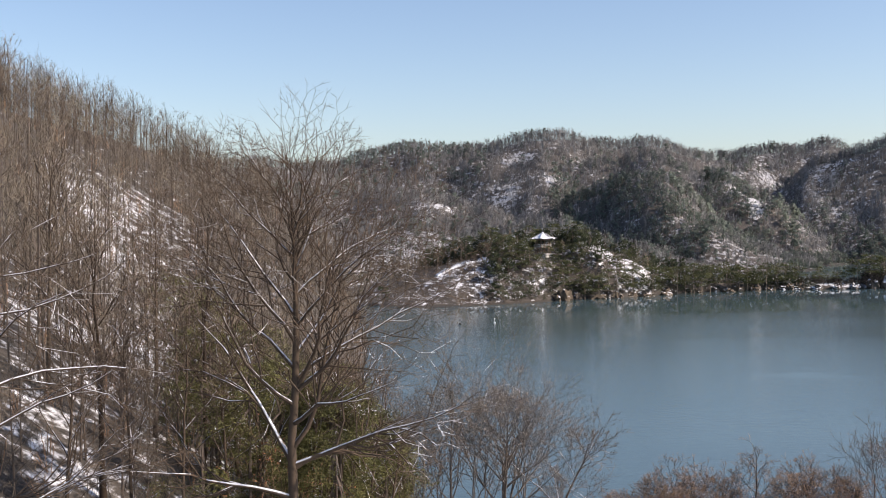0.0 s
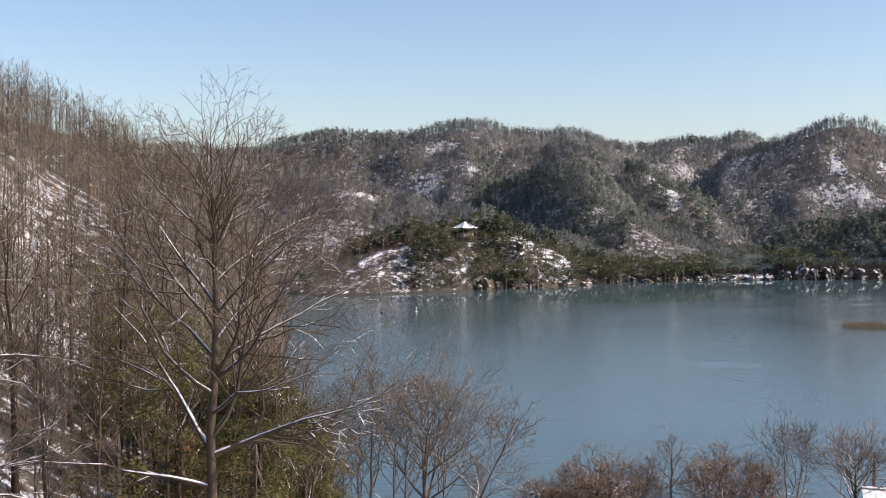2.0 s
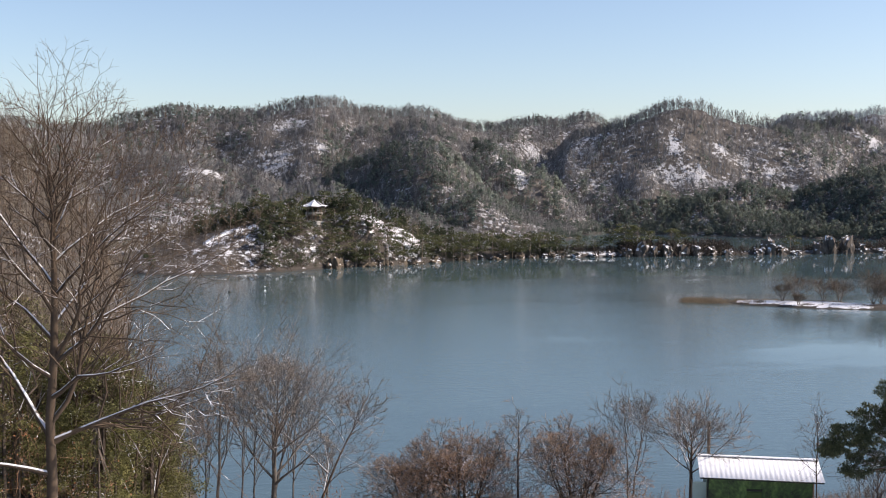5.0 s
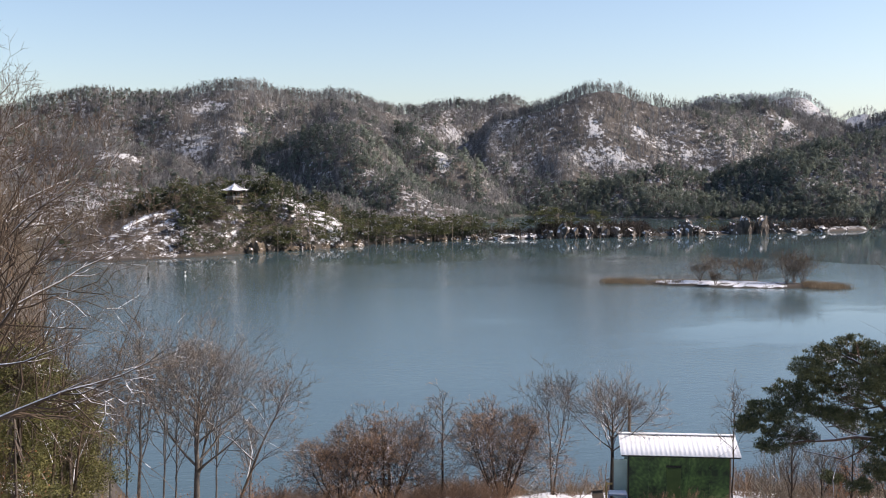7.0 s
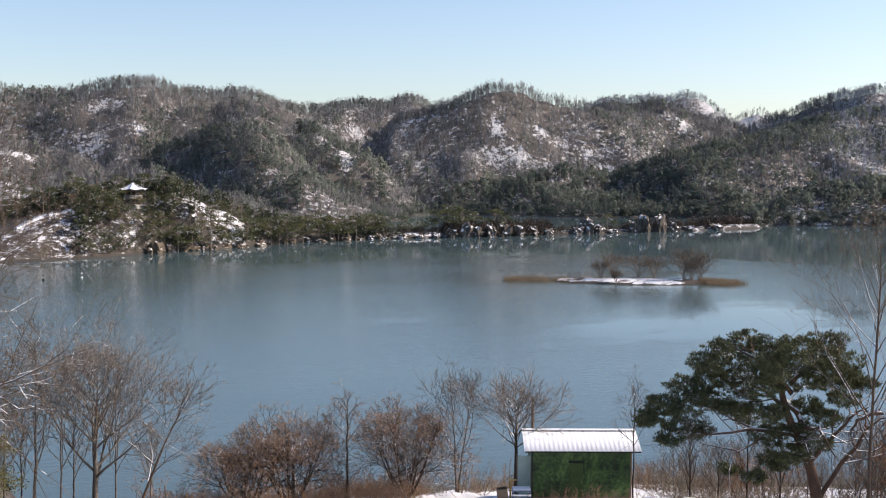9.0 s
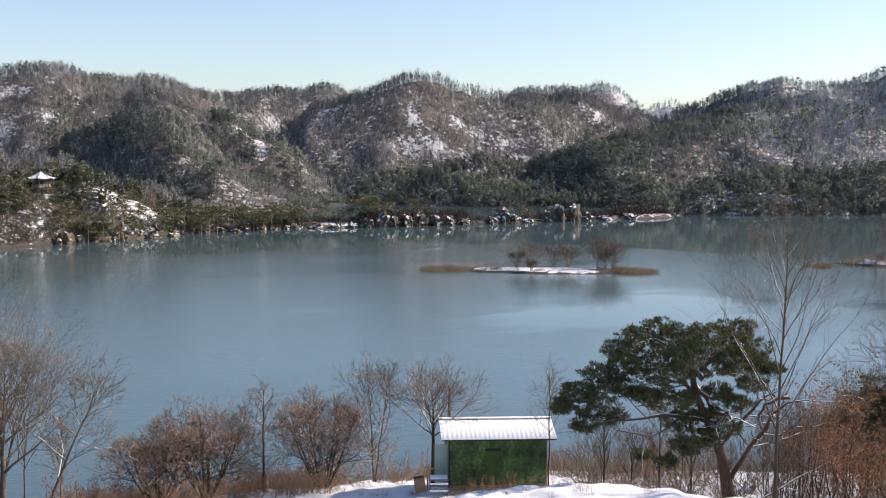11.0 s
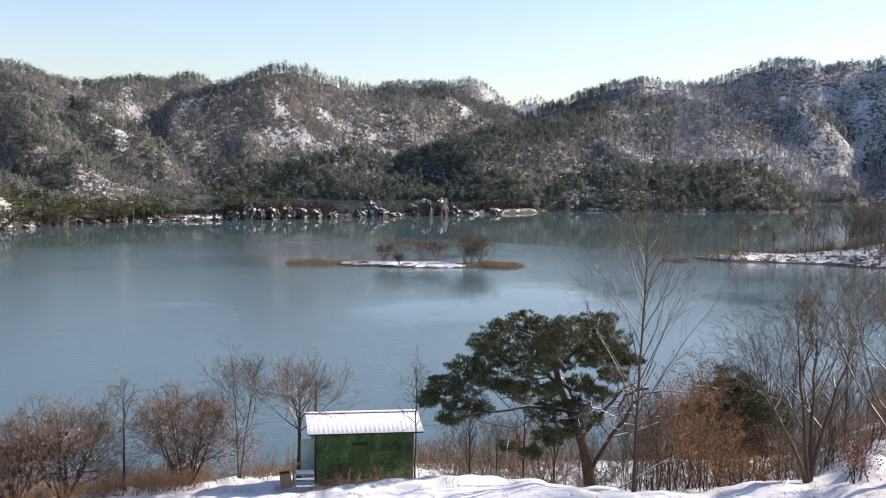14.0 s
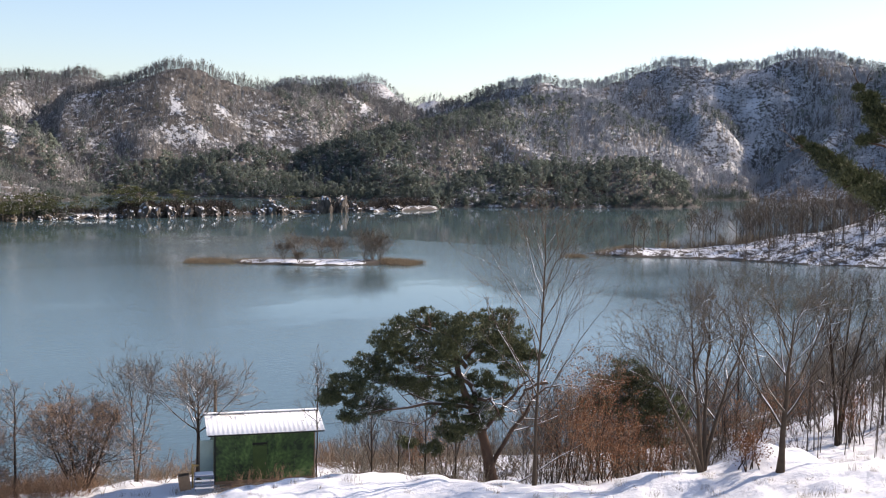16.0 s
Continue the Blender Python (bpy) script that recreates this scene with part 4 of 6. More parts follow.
def bare_tree(name, az, d, height, r0, limbs, material, label, seed, grow=(4, 4, 2), lean=(0, 0), stems=None, angle=42, lift=0.06,
              twig=0.006, wander=0.10, low=0.25, spread=0.5, category="tree", twig_material=None, droop=0.05, group="", bow=1.2, ratio=0.42, fork_angle=30, keep=0.76, reach=1.0):
    """A bare tree: trunk or stems, limbs (given as height, bearing, rise and length, or by number) and a crown of branching twigs.
    grow: side shoots on each limb, levels of branching, parts at each fork."""
    r = np.random.default_rng(seed)
    e = empty_at(name, az, d)
    trunks = []
    for sx, sy, share in stems or [(lean[0], lean[1], 1.0)]:
        n = 9
        t = np.linspace(0, 1, n)
        p = np.stack([sx * height * t ** bow, sy * height * t ** bow, height * share * reach * t], -1) + r.normal(0, 0.012 * height, (n, 3)) * (t[:, None] * [[1, 1, 0]]) * 0.6
        p[:, 0] += (sx > 0) * 0.05 - (sx < 0) * 0.05
        trunks.append((p, (r0 * (0.75 if stems else 1)) * (1 - t) ** 0.75 * (1 + 0.5 * np.exp(-t * 18)) + 0.008))
    for tr in trunks:
        part("trunk", raw_mesh("trunk", *tubes([tr], 9), True), material, e)
    first = []
    if isinstance(limbs, int):
        for p, rad in trunks:
            for k in range(limbs):
                t = low + (0.97 - low) * ((k + r.uniform(0.1, 0.9)) / limbs) ** 0.85
                q = t * 8
                i = min(int(q), 7)
                at = p[i] + (p[i + 1] - p[i]) * (q - i)
                b = k * 2.4 + r.uniform(-0.5, 0.5)
                g = radians(r.uniform(angle * 0.75, angle * 1.25))
                way = (math.sin(b) * math.sin(g), math.cos(b) * math.sin(g), math.cos(g))
                ln = height * spread * (1.08 - t) * r.uniform(0.75, 1.2) + 0.06 * height
                first.append(limb_line(r, at, way, ln, max(rad[i] * 0.55, twig * 2.0), twig * 1.5, 7, wander, lift))
    else:
        p, rad = trunks[0]
        for hz, b, rise, ln in limbs:
            q = hz / height * 8
            i = min(int(q), 7)
            at = p[i] + (p[i + 1] - p[i]) * (q - i)
            g, b = radians(rise), radians(b)
            first.append(limb_line(r, at, (math.sin(b) * math.cos(g), math.cos(b) * math.cos(g), math.sin(g)), ln, max(rad[i] * 0.6, 0.03), twig * 1.8, 9, wander, lift))
    for p, rad in first:
        part("limb", raw_mesh("limb", *tubes([(p, rad)], 6), True), material, e)
    tops = [(p[5:], rad[5:]) for p, rad in trunks]
    levels = shoots(r, *along(r, first + tops, grow[0], 0.22, angle, ratio, 0.55, twig * 1.4), grow[1], grow[2], fork_angle, keep, wander * 1.5, droop, twig)
    inner, outer = levels[:-2], levels[-2:]
    part("branchwork", raw_mesh("branchwork", *crown_mesh(r, inner + [outer[0]], twig), True), M_BRANCH if material is M_BARK else material, e)["kind"] = "stuff"
    part("twig_crown", raw_mesh("twig_crown", *crown_mesh(r, outer, twig)), twig_material or M_TWIG, e)["kind"] = "stuff"
    return tagged(e, label, category, group)


def tuft_cloud(r, centres, sizes, per, leaf, ratio=0.3, up=0.4, flat=0.4):
    """Needles or leaves in flattened pads round the centres."""
    c = np.repeat(centres, per, 0)
    s = np.repeat(sizes, per)[:, None]
    q = unit(r.normal(size=c.shape)) * r.uniform(0, 1, (len(c), 1)) ** 0.45
    p = c + q * s * [[1, 1, flat]]
    way = unit(q * 0.8 + r.normal(0, 0.6, c.shape) + [0, 0, up])
    ln = leaf * r.uniform(0.6, 1.3, len(c))
    return blades(p, way, ln, ln * ratio, r)


def quad_leaves(r, at, size):
    """Dry leaves: bent diamonds of two triangles each."""
    n = len(at)
    u = unit(r.normal(size=(n, 3)))
    w = unit(np.cross(u, r.normal(size=(n, 3))))
    k = unit(np.cross(u, w))
    s = (size * r.uniform(0.6, 1.3, n))[:, None]
    v = np.stack([at, at + u * s * 0.5 + w * s * 0.33 + k * s * 0.1, at + u * s, at + u * s * 0.5 - w * s * 0.33 + k * s * 0.1], 1).reshape(-1, 3)
    i = np.arange(n)[:, None] * 4
    return v, np.concatenate([i + [[0, 1, 2]], i + [[0, 2, 3]]])


TALL_TREE = [(7.6, 72, 32, 6.2), (4.9, 100, 20, 6.6), (4.8, 75, 30, 4.4), (7.2, 105, 36, 5.4), (7.9, -80, 44, 5.0), (6.8, -105, 40, 5.6), (5.0, -65, 46, 6.2), (5.4, 80, 44, 7.0),
             (7.2, 115, 66, 6.4), (10.2, 70, 46, 4.6), (9.5, -75, 52, 4.8), (3.9, -95, 16, 5.4), (6.2, 160, 40, 4.4), (8.4, 60, 46, 5.6), (8.7, -110, 52, 5.4), (9.2, 98, 44, 5.2),
             (9.8, -160, 60, 4.2), (10.9, 75, 56, 4.2), (11.2, 150, 64, 3.2), (11.4, -70, 58, 3.8), (12.2, 95, 60, 2.9), (12.6, -105, 62, 2.6)]
bare_tree("bare_tree", -7.95, 35, 14.7, 0.185, TALL_TREE, M_BARK, "tall bare grey-brown tree with snow along its limbs", 11, (14, 5, 2), (0.02, 0), angle=46, lift=0.01, twig=0.0055, ratio=0.29, wander=0.15, fork_angle=36, keep=0.76, droop=0.02)
SIDE_TREE = [(3.5, 80, 8, 5.0), (4.6, 95, 2, 4.6), (5.5, 70, 12, 5.4), (6.2, 100, 16, 4.8), (6.8, 60, 22, 5.0), (7.4, 100, 28, 4.6), (8.0, 80, 34, 4.2), (6.0, -60, 30, 4), (7.5, -100, 45, 3), (8.4, 110, 40, 3.4), (2.8, 85, 2, 4.6)]
bare_tree("bare_tree", -25.4, 27, 9.2, 0.17, SIDE_TREE, M_BARK, "bare brown tree with snow on its level limbs", 12, (9, 4, 2), (0.0, 0), angle=40, lift=0.03, twig=0.005, ratio=0.3, wander=0.15)
bare_tree("bare_tree", -12.3, 44, 11.6, 0.10, 13, M_BARK_DARK, "slim dark bare tree on the wooded slope", 13, (4, 4, 2), (0.02, 0), angle=36, twig=0.006, spread=0.3)
bare_tree("bare_tree", -17.0, 41, 9.6, 0.10, 12, M_BARK_DARK, "slim dark bare tree on the wooded slope", 14, (4, 4, 2), (-0.02, 0), angle=36, twig=0.007, spread=0.36)
bare_tree("bare_tree", -14.6, 50, 10.0, 0.09, 12, M_BARK, "slim bare tree on the wooded slope", 23, (4, 4, 2), (0.02, 0), angle=36, twig=0.007, spread=0.36)
bare_tree("bare_tree", -19.6, 48, 9.6, 0.09, 12, M_BARK, "slim bare tree on the wooded slope", 24, (4, 4, 2), (0.03, 0), angle=36, twig=0.007, spread=0.36)
bare_tree("bare_tree", -4.9, 47, 9.5, 0.10, 11, M_BARK, "slender bare tree beside the taller one", 15, (4, 4, 2), (0.08, 0), angle=40, twig=0.007, spread=0.5)
bare_tree("bare_tree", -3.6, 51, 8.6, 0.09, 11, M_BARK, "slender spreading bare tree on the bank", 16, (4, 4, 2), (0.06, 0), angle=38, twig=0.007, spread=0.5)
bare_tree("bare_tree", -10.5, 52, 8.0, 0.08, 11, M_BARK, "slender bare tree on the wooded slope", 25, (4, 4, 2), (-0.05, 0), angle=38, twig=0.007)
for k, (a, dd, hh, ln) in enumerate([(-7.0, 43, 8.0, 0.06), (-6.3, 46, 7.4, 0.10), (-5.6, 44, 7.0, 0.03), (-4.3, 45, 7.6, 0.12), (-3.3, 47, 6.6, 0.14), (-2.7, 50, 6.2, 0.10), (-9.2, 43, 8.4, -0.04), (-10.8, 42, 7.8, -0.06), (-13.4, 40, 8.2, 0.03), (-15.6, 38, 8.0, -0.03), (-19.0, 36, 7.6, 0.05)]):
    bare_tree("bare_tree", a, dd, hh, 0.07, 11, M_BARK, "slender bare tree crowding the steep bank", 720 + k, (4, 4, 2), (ln, 0), angle=38, twig=0.007, spread=0.42, low=0.3, group="slender trees on the steep bank")
bare_tree("bare_tree", 2.95, 60, 9.8, 0.17, 20, M_BARK_PALE, "round-headed bare grey tree on the bank above the lake", 17, (8, 6, 2), (0.02, 0), angle=46, low=0.22, spread=0.62, twig=0.010, reach=0.80, wander=0.07, droop=0.06, fork_angle=24, ratio=0.36, twig_material=M_TWIG_PALE)
bare_tree("bare_tree", 0.1, 59, 9.2, 0.09, 11, M_BARK_PALE, "slim bare grey tree on the bank above the lake", 18, (5, 5, 2), (0.03, 0), angle=32, twig=0.010, spread=0.42)
bare_tree("bare_tree", -1.3, 57, 7.4, 0.06, 9, M_BARK_PALE, "thin bare grey tree on the bank above the lake", 19, (5, 5, 2), (0.03, 0), angle=32, twig=0.010, spread=0.42)
bare_tree("bare_tree", 4.8, 57, 6.6, 0.08, 9, M_BARK, "leaning bare tree with wide crooked limbs", 20, (5, 5, 2), (0.42, 0), angle=40, twig=0.010, spread=0.55)
for k, (a, dd, hh) in enumerate([(-2.1, 56, 6.4), (1.3, 58, 7.8), (1.9, 60, 6.2), (3.9, 61, 6.8), (-0.5, 61, 6.0), (5.6, 60, 4.6)]):
    bare_tree("bare_tree", a, dd, hh, 0.05, 10, M_BARK_PALE, "thin bare tree in the cluster above the lake", 700 + k, (4, 4, 2), (0.03, 0), angle=32, twig=0.010, spread=0.4, twig_material=M_TWIG_PALE, group="thin trees above the lake")

BUSH = dict(bow=0.75, low=0.06, droop=0.0, twig_material=M_SHRUB, group="bushes along the shore", category="bush")
many = lambda k, s, q: [(s * math.sin(i * 2 * math.pi / k + q), s * math.cos(i * 2 * math.pi / k + q), 0.85 + 0.12 * math.sin(i * 3.7)) for i in range(k)]
bare_tree("bush", 12.7, 63, 6.2, 0.08, 6, M_BARK_DARK, "rounded bare russet willow bush on the shore", 31, (6, 6, 2), stems=many(8, 0.34, 0.3), angle=66, spread=0.46, twig=0.0095, reach=0.8, **BUSH)
bare_tree("bush", 10.3, 62, 4.8, 0.06, 6, M_BARK_DARK, "low bare russet bush on the shore", 32, (5, 6, 2), stems=many(8, 0.40, 1.0), angle=66, spread=0.48, twig=0.0095, reach=0.8, **BUSH)
bare_tree("bush", 18.65, 62, 6.0, 0.08, 6, M_BARK_DARK, "rounded bare russet willow bush in the snow", 33, (6, 6, 2), stems=many(8, 0.32, 0.7), angle=66, spread=0.45, twig=0.0095, reach=0.82, **BUSH)
bare_tree("bare_tree", 15.6, 63, 6.4, 0.075, 9, M_BARK_DARK, "narrow bare tree with drooping russet twigs", 34, (4, 5, 2), angle=40, spread=0.34, low=0.5, lift=-0.02, droop=-0.22, twig=0.0085, twig_material=M_SHRUB, reach=0.9)
bare_tree("bare_tree", 21.3, 64, 7.4, 0.06, 8, M_BARK, "slim bare twin-stemmed tree on the shore", 35, (4, 5, 2), stems=[(-0.05, 0, 1.0), (0.12, 0, 0.95)], angle=34, spread=0.4, twig=0.0085, reach=0.88)
bare_tree("bare_tree", 24.35, 59, 7.0, 0.13, 24, M_BARK, "fan-crowned bare grey tree beside the green shed", 36, (4, 5, 2), angle=48, spread=0.66, low=0.5, lift=0.03, twig=0.011, reach=0.72, fork_angle=22, droop=0.0, twig_material=M_TWIG_PALE)
bare_tree("sapling", 30.35, 54.5, 6.3, 0.04, 14, M_BARK_DARK, "thin upright sapling in front of the shed", 37, (4, 4, 2), angle=55, spread=0.34, low=0.45, twig=0.006)
bare_tree("bare_tree", 41.65, 44, 11.6, 0.066, 22, M_BARK, "tall slender bare tree with upswept limbs", 38, (4, 4, 2), (0.02, 0), angle=34, spread=0.46, low=0.24, lift=0.07, twig=0.005, reach=0.92)
bare_tree("bare_tree", 50.2, 46, 8.0, 0.12, 8, M_BARK, "many-stemmed bare tree standing in the snow", 39, (5, 5, 2), stems=[(-0.12, 0, 0.95), (0.07, 0.05, 1.0), (-0.42, 0, 0.72), (0.26, -0.05, 0.9)], angle=40, spread=0.58, low=0.3, twig=0.006, reach=0.85)
bare_tree("bare_tree", 53.95, 45, 8.0, 0.125, 13, M_BARK, "dark vase-shaped bare tree standing in the snow", 40, (5, 5, 2), (0.06, 0), angle=38, spread=0.85, low=0.22, lift=0.05, twig=0.006, reach=0.8)
bare_tree("bare_tree", 56.6, 54, 7.6, 0.09, 8, M_BARK_DARK, "dark slim many-stemmed bare tree on the bank", 41, (4, 4, 2), stems=[(-0.16, 0, 0.9), (0.08, 0, 1.0), (0.28, 0, 0.95), (-0.02, 0.1, 0.85)], angle=32, spread=0.4, twig=0.007)
for k, (a, dd, hh) in enumerate([(46.2, 60, 6.0), (47.6, 63, 6.5), (48.8, 58, 5.5), (51.8, 62, 6.6), (58.6, 58, 6.0), (60.2, 50, 7.5), (33.2, 52, 3.8), (34.6, 54, 3.2), (36.0, 52, 4.2), (44.9, 57, 6.0), (37.6, 53, 4.0), (47.0, 56, 5.0), (49.4, 66, 6.0), (55.2, 64, 6.4)]):
    bare_tree("bare_tree", a, dd, hh, 0.05, 9, M_BARK_DARK, "thin bare sapling in the brush by the shore", 60 + k, (4, 4, 2), angle=34, spread=0.42, twig=0.007, group="saplings in the brush")


def pine_tree(name, az, d, height, trunk, boughs, pads, r0, seed, label, per=46, leaf=0.12, side=0.35, tufts=88):
    """A pine: a crooked trunk through the points given, boughs, and flattened pads of needles."""
    r = np.random.default_rng(seed)
    e = empty_at(name, az, d)
    right = Vector((math.cos(radians(az)), -math.sin(radians(az)), 0))
    back = Vector((math.sin(radians(az)), math.cos(radians(az)), 0))
    place = lambda q: np.array(right * q[0] + back * q[1] + Vector((0, 0, q[2])))
    def curve(points, n=9):
        p = np.array([place(q) for q in points])
        t = np.linspace(0, len(p) - 1, n)
        out = np.stack([np.interp(t, np.arange(len(p)), p[:, k]) for k in range(3)], -1)
        out[1:-1] = 0.5 * out[1:-1] + 0.25 * (out[:-2] + out[2:])
        return out
    t = np.linspace(0, 1, 12)
    part("trunk", raw_mesh("trunk", *tubes([(curve(trunk, 12), r0 * (1 - 0.72 * t) * (1 + 0.35 * np.exp(-t * 14)))], 9), True), M_BARK_PINE, e)
    lines = []
    for pts in boughs:
        c = curve(pts, 8)
        c[1:] += r.normal(0, 0.06, c[1:].shape)
        lines.append((c, r0 * 0.42 * (1 - 0.8 * np.linspace(0, 1, 8))))
        part("bough", raw_mesh("bough", *tubes([lines[-1]], 7), True), M_BARK_PINE, e)
    levels = shoots(r, *along(r, lines, 7, 0.25, 50, side, 0.5, 0.014), 3, 2, 34, 0.7, 0.2, 0.06, 0.01)
    part("branchwork", raw_mesh("branchwork", *crown_mesh(r, levels, 0.01), True), M_BARK_PINE, e)["kind"] = "stuff"
    for cx, cy, cz, size in pads:
        n = max(14, int(tufts * size))
        q = unit(r.normal(size=(n, 3))) * r.uniform(0.1, 1, (n, 1)) ** 0.4 * [[size * 1.3, size * 1.4, size * 0.72]]
        c = place((cx, cy, cz))[None] + q
        part("needle_pad", raw_mesh("needle_pad", *tuft_cloud(r, c, np.full(n, min(0.16, 0.75 * size)) * r.uniform(0.6, 1.6, n), per, leaf, 0.34, 0.8, 0.6)), M_PINE, e)
    return tagged(e, label, "pine")


CROWN_PADS = [(-3.27, 0.9, 7.34, 0.73), (-4.24, -0.61, 7.26, 0.53), (-2.18, 0.2, 7.19, 0.73), (-1.09, -1.24, 7.38, 0.77), (-0.05, 1.3, 7.43, 0.73), (0.44, -0.21, 6.9, 0.77), (0.97, 0.56, 6.13, 0.63), (1.45, 0.72, 5.81, 0.44), (-4.72, -0.63, 6.61, 0.58), (-3.51, 0.22, 6.54, 0.87), (-2.18, -1.28, 6.54, 0.82), (-0.97, 1.47, 6.54, 0.92), (0.12, -0.22, 6.3, 0.87), (-4.6, 0.58, 5.81, 0.68), (-3.63, 0.93, 5.64, 0.77), (-2.42, -0.7, 5.81, 0.73), (-0.73, 0.2, 5.93, 0.73), (-1.94, -1.12, 6.9, 0.63)]
LOW_PADS = [(-5.81, 0.81, 5.25, 0.63), (-6.66, -0.63, 4.67, 0.63), (-5.57, 0.21, 4.48, 0.84), (-7.02, -1.0, 4.12, 0.53), (-7.41, 0.93, 3.63, 0.34), (-5.93, -0.18, 3.75, 0.63), (-4.84, 0.54, 4.92, 0.63), (-5.13, 0.75, 3.39, 0.53), (-6.17, -0.56, 3.27, 0.48), (-3.27, 0.2, 4.84, 0.79), (-2.06, -1.04, 4.72, 0.58), (-3.27, 1.17, 4.12, 0.63), (-2.18, -0.18, 3.63, 0.63), (-1.21, 0.54, 3.95, 0.63), (-0.68, 0.78, 4.72, 0.58), (-1.21, -0.63, 3.03, 0.63), (-1.94, 0.17, 2.49, 0.58), (-2.66, -0.92, 2.06, 0.43), (-3.87, 0.91, 1.77, 0.31), (-0.44, -0.17, 3.46, 0.58), (0.12, 0.5, 4.36, 0.53), (-4.12, 0.72, 4.48, 0.48), (0.73, -0.56, 5.45, 0.48)]
pine_tree("pine", 39.6, 48, 8, [(0, 0, 0), (-0.25, 0, 1.3), (-0.5, 0, 2.6), (-1.1, 0, 3.7), (-1.6, 0, 4.8), (-1.85, 0, 6.2), (-1.7, 0, 7.2)],
          [[(-0.1, 0, 1.2), (0.6, 0, 2.4), (1.4, -0.2, 3.9), (2.2, -0.2, 4.9), (3.7, -0.2, 4.85)], [(2.2, -0.2, 4.9), (1.3, -0.5, 4.7), (0.9, -0.6, 4.0)], [(-0.55, 0, 2.6), (0.3, -0.2, 3.6), (0.9, -0.3, 4.6), (1.7, -0.2, 5.2)], [(-0.7, 0, 3.6), (-2.4, -0.3, 4.0), (-4.2, -0.4, 3.6), (-5.8, -0.3, 3.2)],
           [(-1.0, 0, 4.6), (-2.4, 0.2, 5.4), (-3.6, 0.3, 6.0)], [(-1.4, 0, 5.8), (-0.4, 0.3, 6.8), (0.6, 0.2, 7.2)], [(-0.8, 0, 4.0), (-0.2, -0.8, 4.4), (0.5, -1.4, 3.2)],
           [(-1.3, 0, 5.4), (-2.4, -0.6, 6.6), (-3.3, -0.4, 7.2)], [(-0.9, 0, 4.2), (-1.6, 1.3, 5.0), (-2.4, 2.0, 5.6)]],
          CROWN_PADS + LOW_PADS,
          0.27, 71, "spreading old pine with dark green needle pads and some snow")
pine_tree("pine", 45.9, 53, 5, [(0, 0, 0), (0.1, 0, 1.5), (0.0, 0, 3.0), (0.3, 0, 5.2)],
          [[(0, 0, 2.2), (1.0, 0, 2.9), (2.0, 0, 3.0)], [(0, 0, 2.6), (-0.9, 0, 3.3), (-1.6, 0, 3.6)], [(0, 0, 3.2), (0.8, 0.3, 4.2)]],
          [(-1.2, 0, 3.6, 0.7), (-0.3, 0, 4.6, 0.8), (0.6, 0, 4.5, 0.8), (1.4, 0, 3.8, 0.8), (2.2, 0, 3.0, 0.7), (0.8, -0.4, 3.4, 0.8), (-0.2, -0.3, 3.6, 0.7), (1.8, -0.2, 2.2, 0.6), (0.4, -0.2, 5.4, 0.7), (1.2, -0.1, 4.9, 0.7), (2.0, -0.2, 4.2, 0.7), (2.7, -0.2, 3.4, 0.6)],
          0.12, 72, "young olive green pine behind the russet oaks", 40)
pine_tree("pine", 62.2, 24, 13, [(0, 0, 0), (0.2, 0, 3), (0.0, 0, 6), (0.3, 0, 9), (0.2, 0, 11)],
          [[(0.0, 0, 6.8), (-0.9, 0.1, 7.7), (-1.9, 0.1, 8.25), (-2.7, 0.1, 8.75), (-3.45, 0.1, 9.25)], [(0.1, 0, 7.9), (-0.9, -0.2, 8.8), (-1.7, -0.2, 9.4), (-2.25, -0.2, 10.25)], [(0.1, 0, 8.4), (-1.2, -0.1, 9.0), (-2.1, -0.1, 9.2)], [(0.2, 0, 9.2), (1.5, 0, 10.0)]],
          [(-3.38, 0.1, 9.2, 0.06), (-3.15, 0.1, 9.05, 0.10), (-2.95, 0, 8.95, 0.14), (-2.7, 0.1, 8.75, 0.2), (-2.45, 0, 8.55, 0.24), (-2.2, 0.2, 8.4, 0.28), (-1.9, 0, 8.25, 0.32), (-1.6, 0.1, 8.1, 0.34), (-1.3, 0, 7.95, 0.4), (-0.9, 0, 7.7, 0.4),
           (-2.26, -0.2, 10.25, 0.06), (-2.1, -0.2, 10.05, 0.13), (-1.95, -0.2, 9.85, 0.17), (-1.8, -0.2, 9.6, 0.22), (-1.6, -0.2, 9.4, 0.26), (-2.12, -0.1, 9.2, 0.12), (-1.95, -0.1, 9.25, 0.10), (1.2, 0, 10.0, 0.6), (0.3, 0, 11.0, 0.7)],
          0.2, 73, "pine with long drooping needle branches near the viewpoint", 60, 0.075, 0.10, 170)


